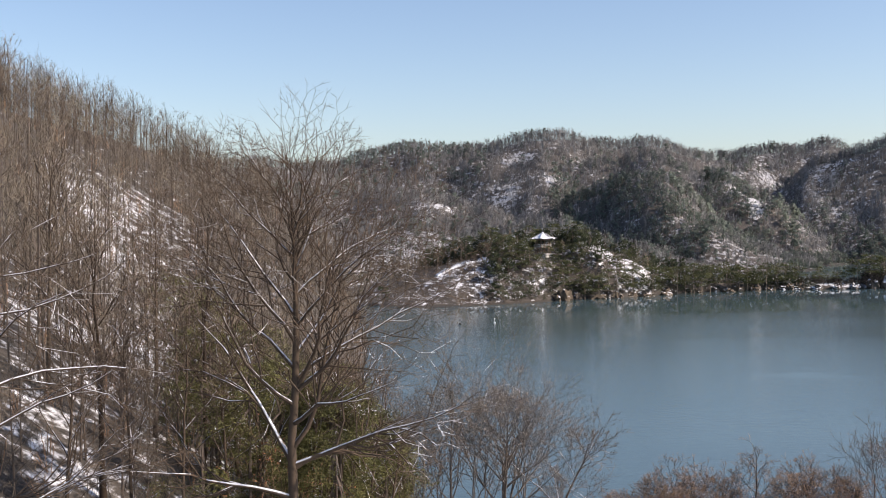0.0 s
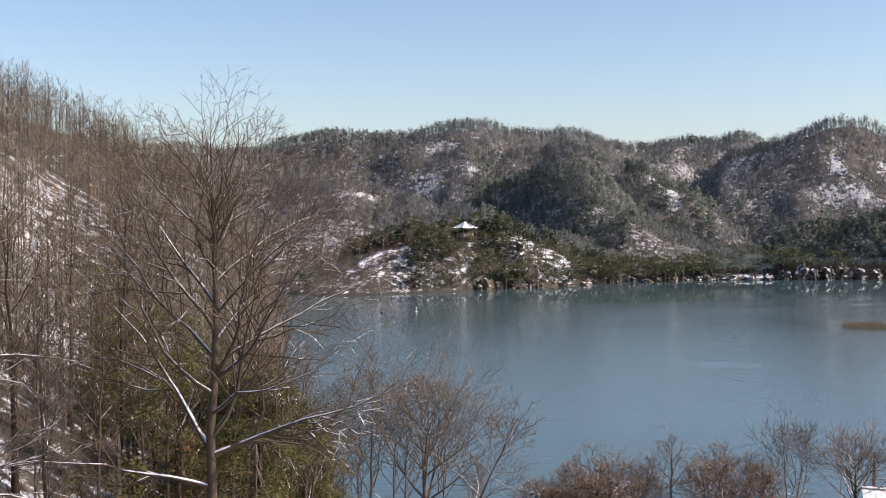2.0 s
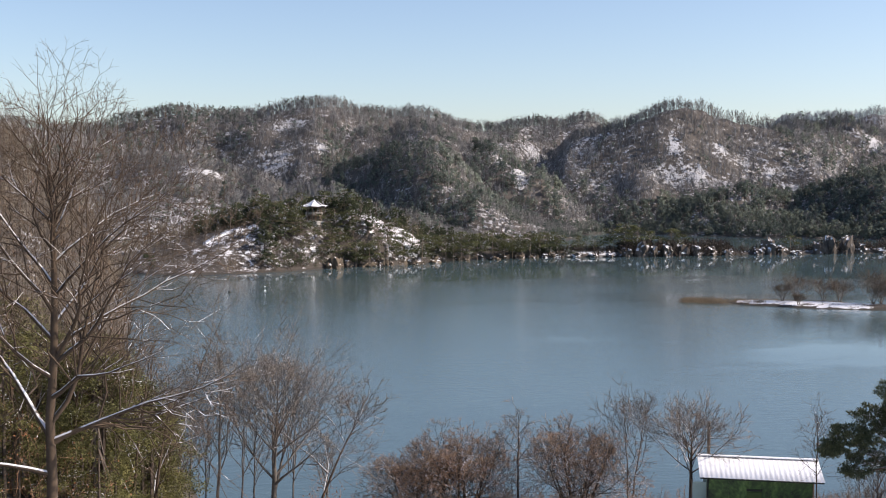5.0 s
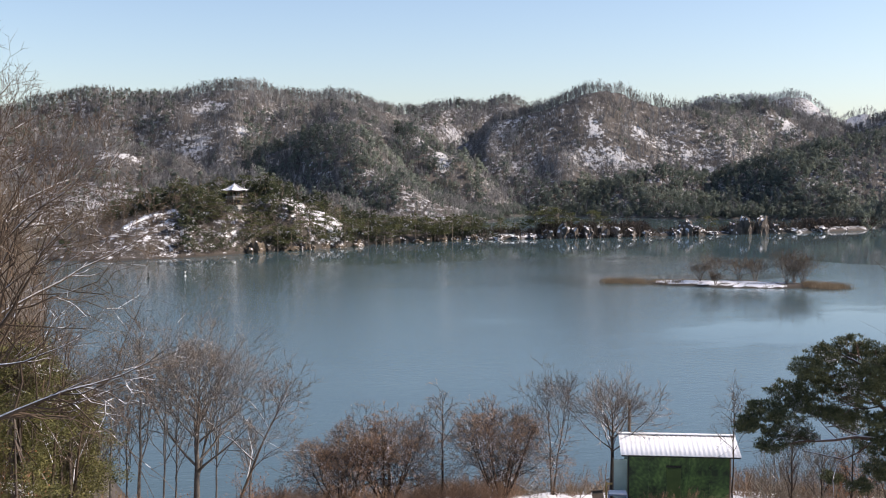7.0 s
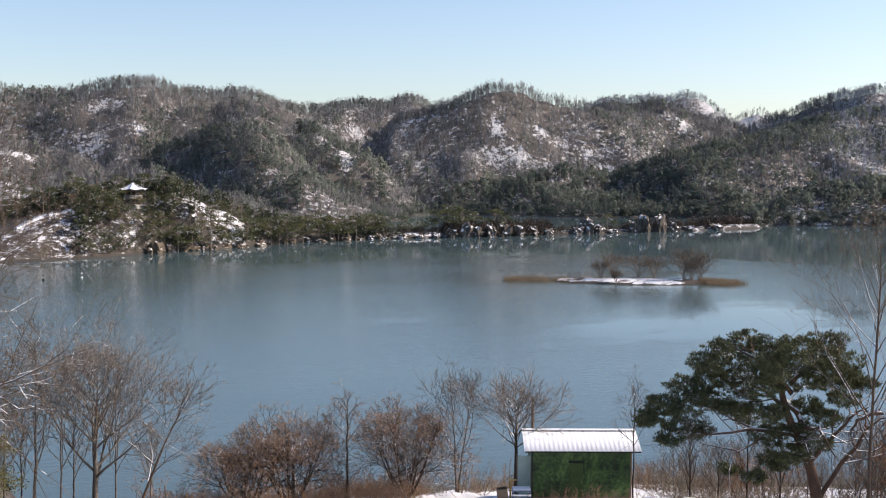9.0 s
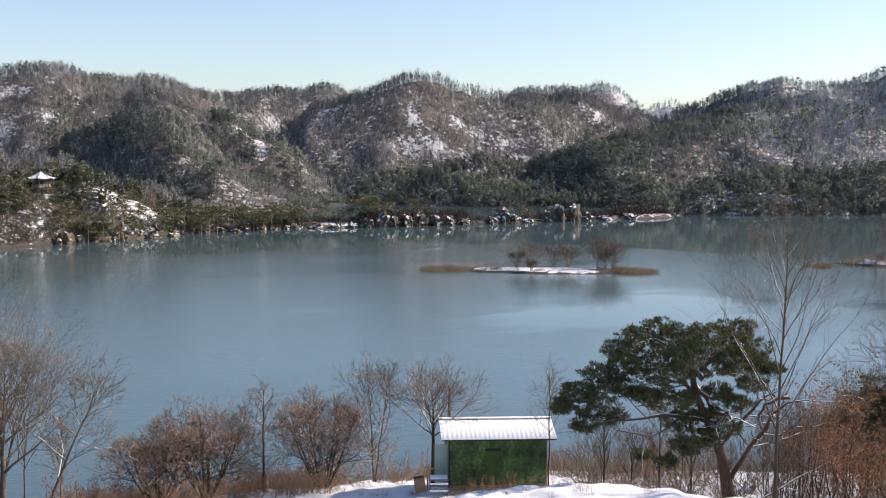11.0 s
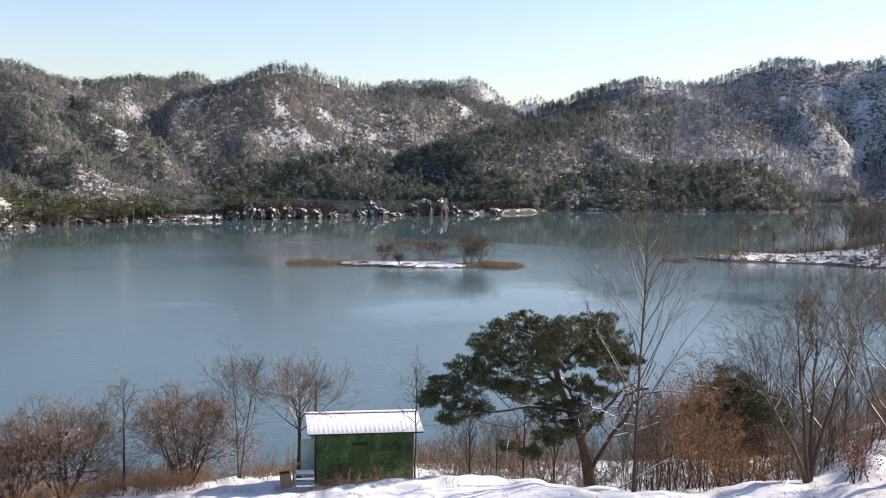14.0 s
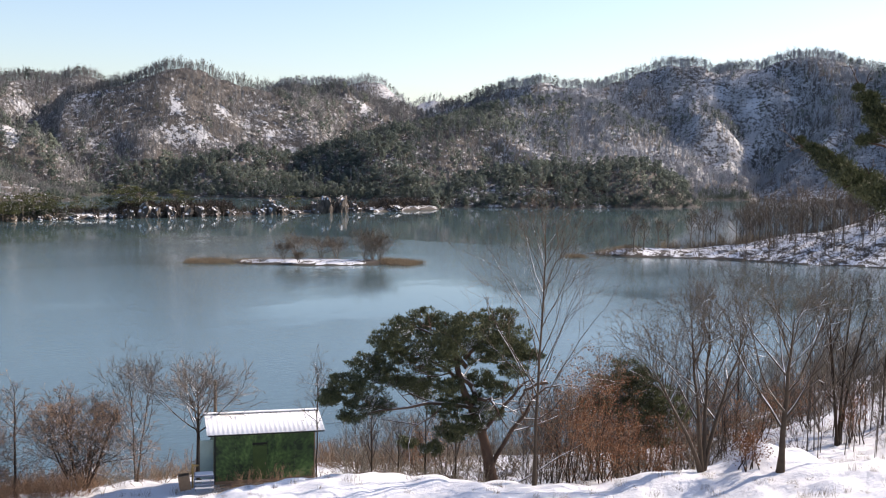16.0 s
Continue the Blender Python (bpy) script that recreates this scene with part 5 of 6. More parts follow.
def oak_brush(az, d, height, width, seed, label="dry orange-brown oak scrub keeping its leaves", leaves=2600, leaf=0.085):
    """A shrubby oak that holds its dry leaves."""
    r = np.random.default_rng(seed)
    e = empty_at("oak_bush", az, d)
    stems = [limb_line(r, (r.normal(0, 0.25), r.normal(0, 0.25), 0), (r.normal(0, 0.35), r.normal(0, 0.35), 1), height * r.uniform(0.7, 1.05), 0.03, 0.006, 7, 0.1, 0.02) for _ in range(7)]
    for st in stems:
        part("stem", raw_mesh("stem", *tubes([st], 5), True), M_BARK_DARK, e)
    tw = shoots(r, *along(r, stems, 7, 0.25, 55, 0.32 * width, 0.5, 0.006), 3, 2, 40, 0.75, 0.2, 0.0, 0.005)
    part("twig_crown", raw_mesh("twig_crown", *crown_mesh(r, tw, 0.005)), M_SHRUB, e)["kind"] = "stuff"
    pts = np.concatenate([p.reshape(-1, 3) for p, _ in tw])
    at = pts[r.integers(0, len(pts), leaves)] + r.normal(0, 0.1, (leaves, 3))
    part("foliage", raw_mesh("foliage", *quad_leaves(r, at, leaf)), M_LEAF, e, "dry orange-brown leaves")["kind"] = "stuff"
    return tagged(e, label, "oak bush", "oak scrub")


LEAFY_OAKS = [(43.4, 48, 5.0, 0.9, 2053), (44.5, 49, 4.6, 1.0, 2142), (45.9, 49, 2.6, 1.0, 1160), (42.5, 50, 3.6, 0.8, 982), (46.7, 51, 2.8, 0.8, 982), (45.2, 47, 2.6, 1.0, 1160), (52.5, 45.3, 1.5, 0.9, 992)]
SPARSE_OAKS = [(47.6, 47.5, 1.4, 0.9, 700), (5.6, 52, 3.0, 0.9, 380), (2.0, 50, 2.2, 0.9, 300), (37.3, 55, 3.2, 0.7, 500), (49.5, 56, 3.0, 0.8, 500), (51.2, 57, 3.4, 0.8, 1000), (52.6, 55, 3.0, 0.8, 900), (55.4, 57, 2.8, 0.8, 800), (47.9, 52, 3.4, 0.8, 900), (35.6, 55, 2.8, 0.8, 700), (57.4, 55, 2.6, 0.8, 900), (-9.5, 41, 5.0, 0.7, 400)]
for k, (a, dd, hh, w, n) in enumerate(LEAFY_OAKS + SPARSE_OAKS):
    oak_brush(a, dd, hh, w, 90 + k, leaves=n)

# brush, dry grass and reeds
rb = np.random.default_rng(8)
az, d, x, y, z = scatter(rb, 1250, 6, 62, 56, 112)
keep = (z > 0.2) & (z < 5.4) & ~((az > 24) & (az < 31.2) & (d < 63)) & ~((az > 13) & (az < 31) & (d < 60))
x, y, z = x[keep], y[keep], z[keep]
BRUSH = [shrub(rb, 8, 120, 0.008, 0.9, 0.008) for _ in range(6)]
wood("shore_brush", BRUSH, x, y, z, rb.uniform(0.6, 2.3, len(x)), rb, M_BRUSH, "tangled russet brush along the shore", "brushwood")
az, d, x, y, z = scatter(rb, 300, 5.5, 19.5, 59, 71)
wood("bush_foot_brush", BRUSH, x, y, z, rb.uniform(0.6, 1.7, len(x)), rb, M_SHRUB, "russet brush under the willow bushes", "brushwood")
az, d, x, y, z = scatter(rb, 240, 54, 62, 52, 104)
wood("rise_brush", BRUSH, x, y, z, rb.uniform(0.6, 1.8, len(x)), rb, M_TRUNKS, "dark bare brush on the snowy rise", "brushwood")
az, d, x, y, z = scatter(rb, 420, 31.5, 61, 46, 68)
keep = (z < 7.9) & (az > 31.5)
x, y, z = x[keep], y[keep], z[keep]
wood("bank_brush", BRUSH, x, y, z, rb.uniform(0.6, 2.0, len(x)), rb, M_MID_BARE, "bare brown brush on the snowy bank", "brushwood")
SAPLINGS = [far_bare(rb, 12, 90, 0.0034, 0.30, 0.25, 0.0062, 0.5, (1.0, 2.4)) for _ in range(6)]
az, d, x, y, z = scatter(rb, 470, 31.5, 62, 49, 80)
keep = (z < np.where(az > 53.5, 9.3, 7.6)) & ((az > 41) | (rb.uniform(size=len(z)) < 0.45))
slope_wood("bank_sapling", SAPLINGS, x[keep], y[keep], z[keep], rb.uniform(2.6, 5.6, keep.sum()) * np.where(az[keep] < 41, 0.7, 1.0), rb, M_MID_BARE, "the bare saplings crowding the bank")


def grass_kind(r, n, spread):
    p = np.concatenate([r.normal(0, spread, (n, 2)), np.zeros((n, 1))], 1)
    return blades(p, unit(np.concatenate([r.normal(0, 0.28, (n, 2)), np.ones((n, 1))], 1)), r.uniform(0.5, 1.0, n), np.full(n, 0.02), r)


GRASS = [grass_kind(rb, 40, 0.35) for _ in range(5)]
az, d, x, y, z = scatter(rb, 850, 6, 62, 60, 116)
keep = (z > 0.0) & (z < 3.6)
wood("shore_grass", GRASS, x[keep], y[keep], z[keep], rb.uniform(0.6, 1.3, keep.sum()), rb, M_GRASS, "dry brown grass along the shore", "grass")
az, d, x, y, z = scatter(rb, 420, 12, 60, 40, 58)
wood("bank_grass", GRASS, x, y, z, rb.uniform(0.15, 0.5, len(x)), rb, M_GRASS, "dry grass tips through the snow", "grass")

# ---- built things ----
M_ROOF = plain("snow_white_roof_sheet", (0.82, 0.84, 0.87), 0.55, 0.0, 1.2, 0.08, 0.2)
def mottled_panel():
    """Glossy green sheeting, dark and pale blotches, brush reflections painted into the colour."""
    m, nt, b = mat("mottled_green_panel", 0.42)
    n = noise_tex(nt, 0.9, 6, 0.68)
    fine = noise_tex(nt, 7.0, 4, 0.7)
    f = calc(nt, "MULTIPLY_ADD", fine, 0.3, calc(nt, "MULTIPLY", n, 0.7))
    nt.links.new(ramp(nt, f, [(0.40, (0.010, 0.024, 0.012)), (0.50, (0.028, 0.070, 0.020)), (0.58, (0.062, 0.128, 0.036)), (0.66, (0.115, 0.185, 0.075))]), b.inputs["Base Color"])
    relief(nt, b, fine, 0.2, 0.01)
    return m


M_GREEN = mottled_panel()
M_TEAL = plain("pale_teal_panel", (0.33, 0.45, 0.42), 0.6, 0.0, 2.0, 0.12)
M_DARK = plain("dark_opening", (0.012, 0.014, 0.012), 0.7, 0.0, 3.0, 0.3)
M_TIMBER = plain("weathered_timber", (0.16, 0.12, 0.085), 0.85, 0.0, 6.0, 0.4, 0.4)
M_YELLOW = plain("yellow_brown_post", (0.34, 0.23, 0.085), 0.7, 0.0, 6.0, 0.3, 0.2)
M_BLUE = plain("blue_grey_board", (0.13, 0.17, 0.24), 0.6, 0.0, 5.0, 0.3)
M_TILE = bark("snowy_roof_tile", (0.09, 0.09, 0.095), (0.2, 0.2, 0.21), 3.0, 1.0)
M_PAINTWOOD = plain("grey_brown_painted_wood", (0.23, 0.17, 0.13), 0.7, 0.0, 3.0, 0.25)
M_SNOW = plain("fresh_snow", (0.82, 0.84, 0.88), 0.7, 0.0, 1.5, 0.04, 0.5)
M_CONCRETE = plain("pale_concrete", (0.5, 0.48, 0.44), 0.85, 0.0, 1.0, 0.2, 0.3)
M_ORANGE = plain("ochre_plaster", (0.62, 0.42, 0.28), 0.85, 0.0, 0.6, 0.15)
M_BUOY = plain("white_float", (0.75, 0.75, 0.73), 0.5, 0.0, 5.0, 0.1)


def box(sx, sy, sz, at=(0, 0, 0), turn=(0, 0, 0), bevel=0.0):
    bm = bmesh.new()
    bmesh.ops.create_cube(bm, size=1.0)
    bmesh.ops.scale(bm, vec=(sx, sy, sz), verts=bm.verts)
    if bevel:
        bmesh.ops.bevel(bm, geom=bm.edges[:], offset=bevel, segments=1, affect="EDGES")
    bmesh.ops.transform(bm, matrix=pose(*at, *turn), verts=bm.verts)
    return bm


def rod(r0, r1, height, at=(0, 0, 0), sides=10, turn=(0, 0, 0)):
    bm = bmesh.new()
    bmesh.ops.create_cone(bm, cap_ends=True, segments=sides, radius1=r0, radius2=r1, depth=height, matrix=pose(0, 0, height / 2))
    bmesh.ops.transform(bm, matrix=pose(*at, *turn), verts=bm.verts)
    return bm


def corrugated(width, length, pitch, depth, thick=0.02):
    """A ribbed sheet in the x-y plane, ribs along y."""
    n = int(width / pitch) * 6
    x = np.linspace(-width / 2, width / 2, n + 1)
    z = depth * np.clip(np.sin(x / pitch * 2 * np.pi) * 1.6, -1, 1) / 2
    rows = []
    for yy in (0, length):
        for dz in (0, -thick):
            rows.append(np.stack([x, np.full(n + 1, yy), z + dz], -1))
    v = np.concatenate(rows)
    m = n + 1
    i = np.arange(n)
    f = np.concatenate([np.stack([i, i + 1, i + 2 * m + 1, i + 2 * m], -1), np.stack([i + m, i + 3 * m, i + 3 * m + 1, i + m + 1], -1),
                        np.stack([i, i + m, i + m + 1, i + 1], -1), np.stack([i + 2 * m, i + 2 * m + 1, i + 3 * m + 1, i + 3 * m], -1)])
    return v, f


def shed():
    """The green shed, its long front towards the bank; x along the front, y to the back."""
    az, d, w, deep, high = 27.72, 57.0, 5.05, 3.4, 2.73
    e = empty_at("shed", az, d, 0.0)
    e.rotation_euler = (0, 0, radians(-21))
    e.location.z = 5.05
    n = 5
    for k in range(n):
        part("front_panel", box(w / n - 0.004, 0.05, high, (-w / 2 + (k + 0.5) * w / n, 0, high / 2)), M_GREEN, e)
        part("back_panel", box(w / n - 0.004, 0.05, high, (-w / 2 + (k + 0.5) * w / n, deep, high / 2)), M_GREEN, e)
    for sx in (-1, 1):
        for k in range(3):
            part("side_panel", box(0.05, deep / 3 - 0.03, high, (sx * (w / 2 - 0.03), 0.04 + (k + 0.5) * (deep - 0.08) / 3, high / 2)), M_GREEN, e)
        gable = bmesh.new()
        vs = [gable.verts.new(p) for p in ((sx * (w / 2 - 0.05), 0, high), (sx * (w / 2 - 0.05), deep, high), (sx * (w / 2 - 0.05), deep / 2, high + 0.45))]
        face = gable.faces.new(vs)
        ext = bmesh.ops.extrude_face_region(gable, geom=[face])
        bmesh.ops.translate(gable, vec=(-sx * 0.04, 0, 0), verts=[g for g in ext["geom"] if isinstance(g, bmesh.types.BMVert)])
        part("gable", gable, M_GREEN, e)
        part("corner_post", box(0.07, 0.07, high, (sx * (w / 2 + 0.01), -0.045, high / 2), bevel=0.01), M_DARK if sx < 0 else M_TIMBER, e)
    ln = math.hypot(deep / 2 + 0.42, 0.58)
    slope = math.degrees(math.atan2(0.58, deep / 2 + 0.42))
    for sy in (-1, 1):
        v, f = corrugated(w + 0.92, ln, 0.24, 0.012)
        ob = part("roof_sheet", raw_mesh("roof_sheet", v, f), M_ROOF, e, "snow-white corrugated roof sheet")
        ob.matrix_local = pose(0.03, -0.42, high - 0.08, slope, 0, 0) if sy < 0 else pose(0.03, deep + 0.42, high - 0.08, slope, 0, 180)
    part("ridge_cap", box(w + 0.94, 0.26, 0.05, (0.03, deep / 2, high + 0.54), bevel=0.015), M_ROOF, e)
    part("eave_board", box(w + 0.86, 0.03, 0.09, (0.03, -0.38, high - 0.13)), M_DARK, e)
    part("shutter", box(0.75, 0.04, 0.10, (-0.28, -0.045, 2.0)), M_DARK, e)
    door = part("door", box(0.72, 0.045, 1.86, (-0.28, -0.04, 0.97), bevel=0.008), bark("dark_green_door", (0.008, 0.024, 0.009), (0.055, 0.10, 0.025), 2.0, 0.0, 0.6, 0.1), e)
    part("handle", rod(0.015, 0.015, 0.12, (0.0, -0.075, 0.9)), M_TIMBER, door)
    part("base_board", box(w, 0.06, 0.16, (0, -0.06, 0.06)), M_TIMBER, e)
    annex = part("annex_panel", box(0.68, 0.06, 2.0, (-w / 2 - 0.38, 0.75, 1.1)), M_TEAL, e, "pale teal side panel")
    part("annex_post", box(0.06, 0.07, 2.2, (-w / 2 - 0.74, 0.75, 1.1)), M_TIMBER, e)
    return tagged(e, "small green panelled shed with a snow-covered corrugated roof", "shed")


shed()


def side_clutter():
    def spot(name, u, v, h=0.0):
        """A place u metres along the shed's front and v behind it."""
        x0, y0 = polar(27.72, 57.0)
        a = radians(-21)
        e = new(name)
        px, py = float(x0) + u * math.cos(a) - v * math.sin(a), float(y0) + u * math.sin(a) + v * math.cos(a)
        e.location, e.rotation_euler = (px, py, max(float(land(px, py)), 5.0) + h), (0, 0, a)
        return e
    e = spot("crate", -4.05, -0.6)
    part("front_board", box(0.55, 0.04, 0.75, (0, 0, 0.38), (0, -8, 0), 0.01), M_TIMBER, e)
    part("back_board", box(0.55, 0.04, 0.75, (0, 0.45, 0.38), (0, -8, 0), 0.01), M_TIMBER, e)
    part("side_board", box(0.04, 0.42, 0.7, (-0.27, 0.22, 0.36), (0, -8, 0), 0.01), M_TIMBER, e)
    part("side_board", box(0.04, 0.42, 0.7, (0.25, 0.22, 0.36), (0, -8, 0), 0.01), M_TIMBER, e)
    tagged(e, "weathered brown wooden crate tilted in the snow beside the shed", "crate")
    e = spot("bench", -3.1, -0.5)
    for k in range(4):
        part("slat", box(0.95, 0.16, 0.05, (0, -0.25 + k * 0.19, 0.72), bevel=0.008), M_BLUE, e)
    for k, h in enumerate((0.16, 0.34, 0.52)):
        part("rail", box(0.95, 0.05, 0.09, (0, -0.34, h), bevel=0.008), M_BLUE if k % 2 else M_BUOY, e)
    for sx in (-0.44, 0.44):
        for sy in (-0.28, 0.3):
            part("leg", box(0.07, 0.07, 0.72, (sx, sy, 0.34)), M_BLUE, e)
    tagged(e, "blue-grey slatted bench with snow beside the shed", "bench")
    e = spot("snow_cover", -3.1, -0.5, 0.745)
    part("snow_layer", box(0.9, 0.62, 0.06, (0, 0.03, 0.03), bevel=0.025), M_SNOW, e)
    tagged(e, "thin layer of snow lying on the bench", "snow")
    e = spot("wooden_post", -3.65, -0.2)
    part("post", box(0.10, 0.10, 1.25, (0, 0, 0.6), bevel=0.01), M_YELLOW, e)
    part("crosspiece", box(0.34, 0.07, 0.08, (0.12, -0.09, 1.16), bevel=0.01), M_YELLOW, e)
    tagged(e, "short yellow-brown wooden post beside the shed", "post")
    e = spot("pole", -1.9, 8.5, -0.3)
    part("shaft", rod(0.11, 0.09, 4.0, (0, 0, 0)), M_TIMBER, e)
    part("band", rod(0.125, 0.125, 0.08, (0, 0, 3.7)), M_DARK, e)
    tagged(e, "dark wooden pole standing behind the shed", "pole")
    e = spot("plank", -1.7, -0.75)
    part("board", box(1.3, 0.22, 0.06, (0, 0, 0.12), (0, 3, 6), 0.01), M_TIMBER, e)
    tagged(e, "grey-brown plank lying in the snow by the shed", "plank")


side_clutter()


def pavilion():
    """A two-storeyed hexagonal pavilion on the wooded knoll."""
    e = empty_at("pavilion", 5.08, 319, 0)
    e.location.z = 11.6
    deck, eave, top = 2.3, 4.6, 6.5
    six = [(math.cos(radians(60 * k + 12)), math.sin(radians(60 * k + 12))) for k in range(6)]
    part("plinth", rod(2.9, 2.8, 1.6, (0, 0, -1.0), 6, (0, 0, 12)), M_CONCRETE, e)
    for c, s in six:
        part("column", rod(0.17, 0.17, eave - 0.5, (c * 2.1, s * 2.1, 0.5)), M_PAINTWOOD, e)
    deck_floor = part("deck", rod(2.75, 2.75, 0.28, (0, 0, deck - 0.28), 6, (0, 0, 12)), M_PAINTWOOD, e)
    for k in range(6):
        (c0, s0), (c1, s1) = six[k], six[(k + 1) % 6]
        mx, my, a = (c0 + c1) / 2 * 2.6, (s0 + s1) / 2 * 2.6, math.degrees(math.atan2(s1 - s0, c1 - c0))
        for h in (0.35, 0.8):
            part("railing", box(2.55, 0.07, 0.09, (mx, my, deck + h), (0, 0, a)), M_CONCRETE, deck_floor)
        for q in (-0.8, 0, 0.8):
            part("baluster", box(0.08, 0.06, 0.85, (mx + q * math.cos(radians(a)), my + q * math.sin(radians(a)), deck + 0.42), (0, 0, a)), M_CONCRETE, deck_floor)
        part("beam", box(2.2, 0.16, 0.26, ((c0 + c1) / 2 * 2.1, (s0 + s1) / 2 * 2.1, eave - 0.2), (0, 0, a)), M_PAINTWOOD, e)
        # one face of the roof, hollowed towards the eaves and turned up at the hips
        n, m = 7, 6
        bm = bmesh.new()
        grid = []
        for i in range(n):
            t = i / (n - 1)
            row = []
            for j in range(m):
                q = j / (m - 1)
                c, s = c0 + (c1 - c0) * q, s0 + (s1 - s0) * q
                hip = abs(2 * q - 1) ** 2
                rad = 0.15 + 3.6 * t * (1 + 0.05 * hip)
                row.append(bm.verts.new((c * rad, s * rad, eave + (top - eave) * (1 - t) ** 1.5 + 0.28 * hip * t ** 3)))
            grid.append(row)
        for i in range(n - 1):
            for j in range(m - 1):
                bm.faces.new((grid[i][j], grid[i + 1][j], grid[i + 1][j + 1], grid[i][j + 1]))
        ext = bmesh.ops.extrude_face_region(bm, geom=bm.faces[:])
        bmesh.ops.translate(bm, vec=(0, 0, 0.14), verts=[g for g in ext["geom"] if isinstance(g, bmesh.types.BMVert)])
        bmesh.ops.recalc_face_normals(bm, faces=bm.faces[:])
        part("roof_face", bm, M_TILE, e, "snow-covered tiled roof face")
        part("hip_ridge", rod(0.10, 0.12, 3.95, (c0 * 0.2, s0 * 0.2, top - 0.02), 6, (0, 90 + 27, math.degrees(math.atan2(s0, c0)))), M_TILE, e)
    part("finial", rod(0.22, 0.06, 0.7, (0, 0, top - 0.05), 8), M_TILE, e)
    return tagged(e, "hexagonal two-storey wooden pavilion with a snow-covered curved roof", "pavilion")


pavilion()


def path_wall():
    """The snow-covered stepped path that climbs the open slope to the pavilion."""
    e = new("stepped_path")
    n = 22
    x0, y0 = polar(-0.3, 303)
    e.location = (float(x0), float(y0), 0)
    for k in range(n):
        t = k / (n - 1)
        x, y = polar(-0.3 + 2.4 * t, 303 + 9 * t)
        part("step", box(0.95, 1.4, 0.7, (float(x - x0), float(y - y0), float(land(x, y)) + 0.05), (0, 0, 35), 0.05), M_SNOW, e)
    tagged(e, "snow-covered stepped path climbing the open slope", "path")


path_wall()


def rock(az, d, w, deep, high, seed, label="grey rock outcrop capped with snow", material=None, sink=0.6):
    r = np.random.default_rng(seed)
    bm = bmesh.new()
    bmesh.ops.create_icosphere(bm, subdivisions=3, radius=1.0)
    off = Vector(r.uniform(-50, 50, 3))
    for v in bm.verts:
        p = v.co.copy()
        p *= 0.8 * max(abs(p.x), abs(p.y), abs(p.z)) ** -0.75
        k = 1 + 0.45 * noise.noise(p * 1.1 + off) + 0.45 * noise.noise(p * 2.6 + off) + 0.28 * noise.noise(p * 6 + off)
        q = p * k
        q.z = max(q.z, -0.5)
        v.co = Vector((q.x * w / 2, q.y * deep / 2, q.z * high / 1.2))
    me = bpy.data.meshes.new("rock")
    bm.to_mesh(me)
    bm.free()
    ob = part("rock", me, material or M_ROCK)
    x, y = polar(az, d)
    for _ in range(60):
        if float(land(x, y)) < 0.5:
            break
        d -= 0.5
        x, y = polar(az, d)
    ob.location = (float(x), float(y), max(float(land(x, y)), 0) + high * 0.18 - sink * 0.4)
    ob.rotation_euler = (0, 0, r.uniform(0, 6.28))
    return tagged(ob, label, "rock", "rocks along the shore")


M_CLIFF = bark("tan_cliff_rock", (0.05, 0.038, 0.028), (0.19, 0.15, 0.11), 0.9, 0.3)
for k, (a, dd, w, dp, h) in enumerate([(27.4, 387, 3.6, 4, 2.6), (27.85, 388, 5.0, 4, 5.2), (28.5, 390, 5, 4, 3.2), (30.2, 400, 4, 4, 4.4), (30.75, 403, 5, 4, 6.6), (31.5, 406, 5, 4, 5.8), (32.1, 409, 5, 4, 3.4), (32.9, 414, 5, 3, 1.8), (34.2, 424, 6, 4, 2.0),
                                       (18.5, 358, 4, 3, 1.3), (19.3, 361, 4, 3, 1.1), (20.2, 363, 5, 3, 1.4), (21.0, 365, 4, 4, 3.0), (21.7, 367, 5, 4, 4.6), (22.3, 368, 4, 4, 3.4), (23.0, 370, 5, 4, 3.8), (23.7, 372, 4, 4, 4.2), (24.4, 375, 5, 4, 3.2), (25.2, 378, 5, 4, 2.8), (25.9, 381, 4, 4, 2.4), (29.2, 396, 5, 3, 1.2)]):
    rock(a, dd, w, dp, h, 300 + k)
for k, (a, dd, w, dp, h) in enumerate([(6.15, 303, 5.5, 4, 3.4), (5.8, 302, 3, 3, 1.8), (10.2, 318, 3.4, 3, 1.2), (11.2, 325, 4.0, 3, 1.3), (14.3, 340, 3.6, 3, 1.2), (15.6, 345, 3.6, 3, 1.4)]):
    rock(a, dd, w, dp, h, 340 + k, "tan cliff rock at the water's edge", M_CLIFF)


rs = np.random.default_rng(44)
for k, a in enumerate(np.sort(rs.uniform(6.6, 18.0, 26))):
    rock(float(a), float(np.interp(a, [6.5, 9, 11.6, 14.5, 18], [307, 318, 331, 344, 358])), rs.uniform(1.8, 4.2), rs.uniform(1.6, 3.0), rs.uniform(0.9, 2.2), 370 + k, "tan rock with a cap of snow at the water's edge", M_CLIFF if k % 3 else M_ROCK)


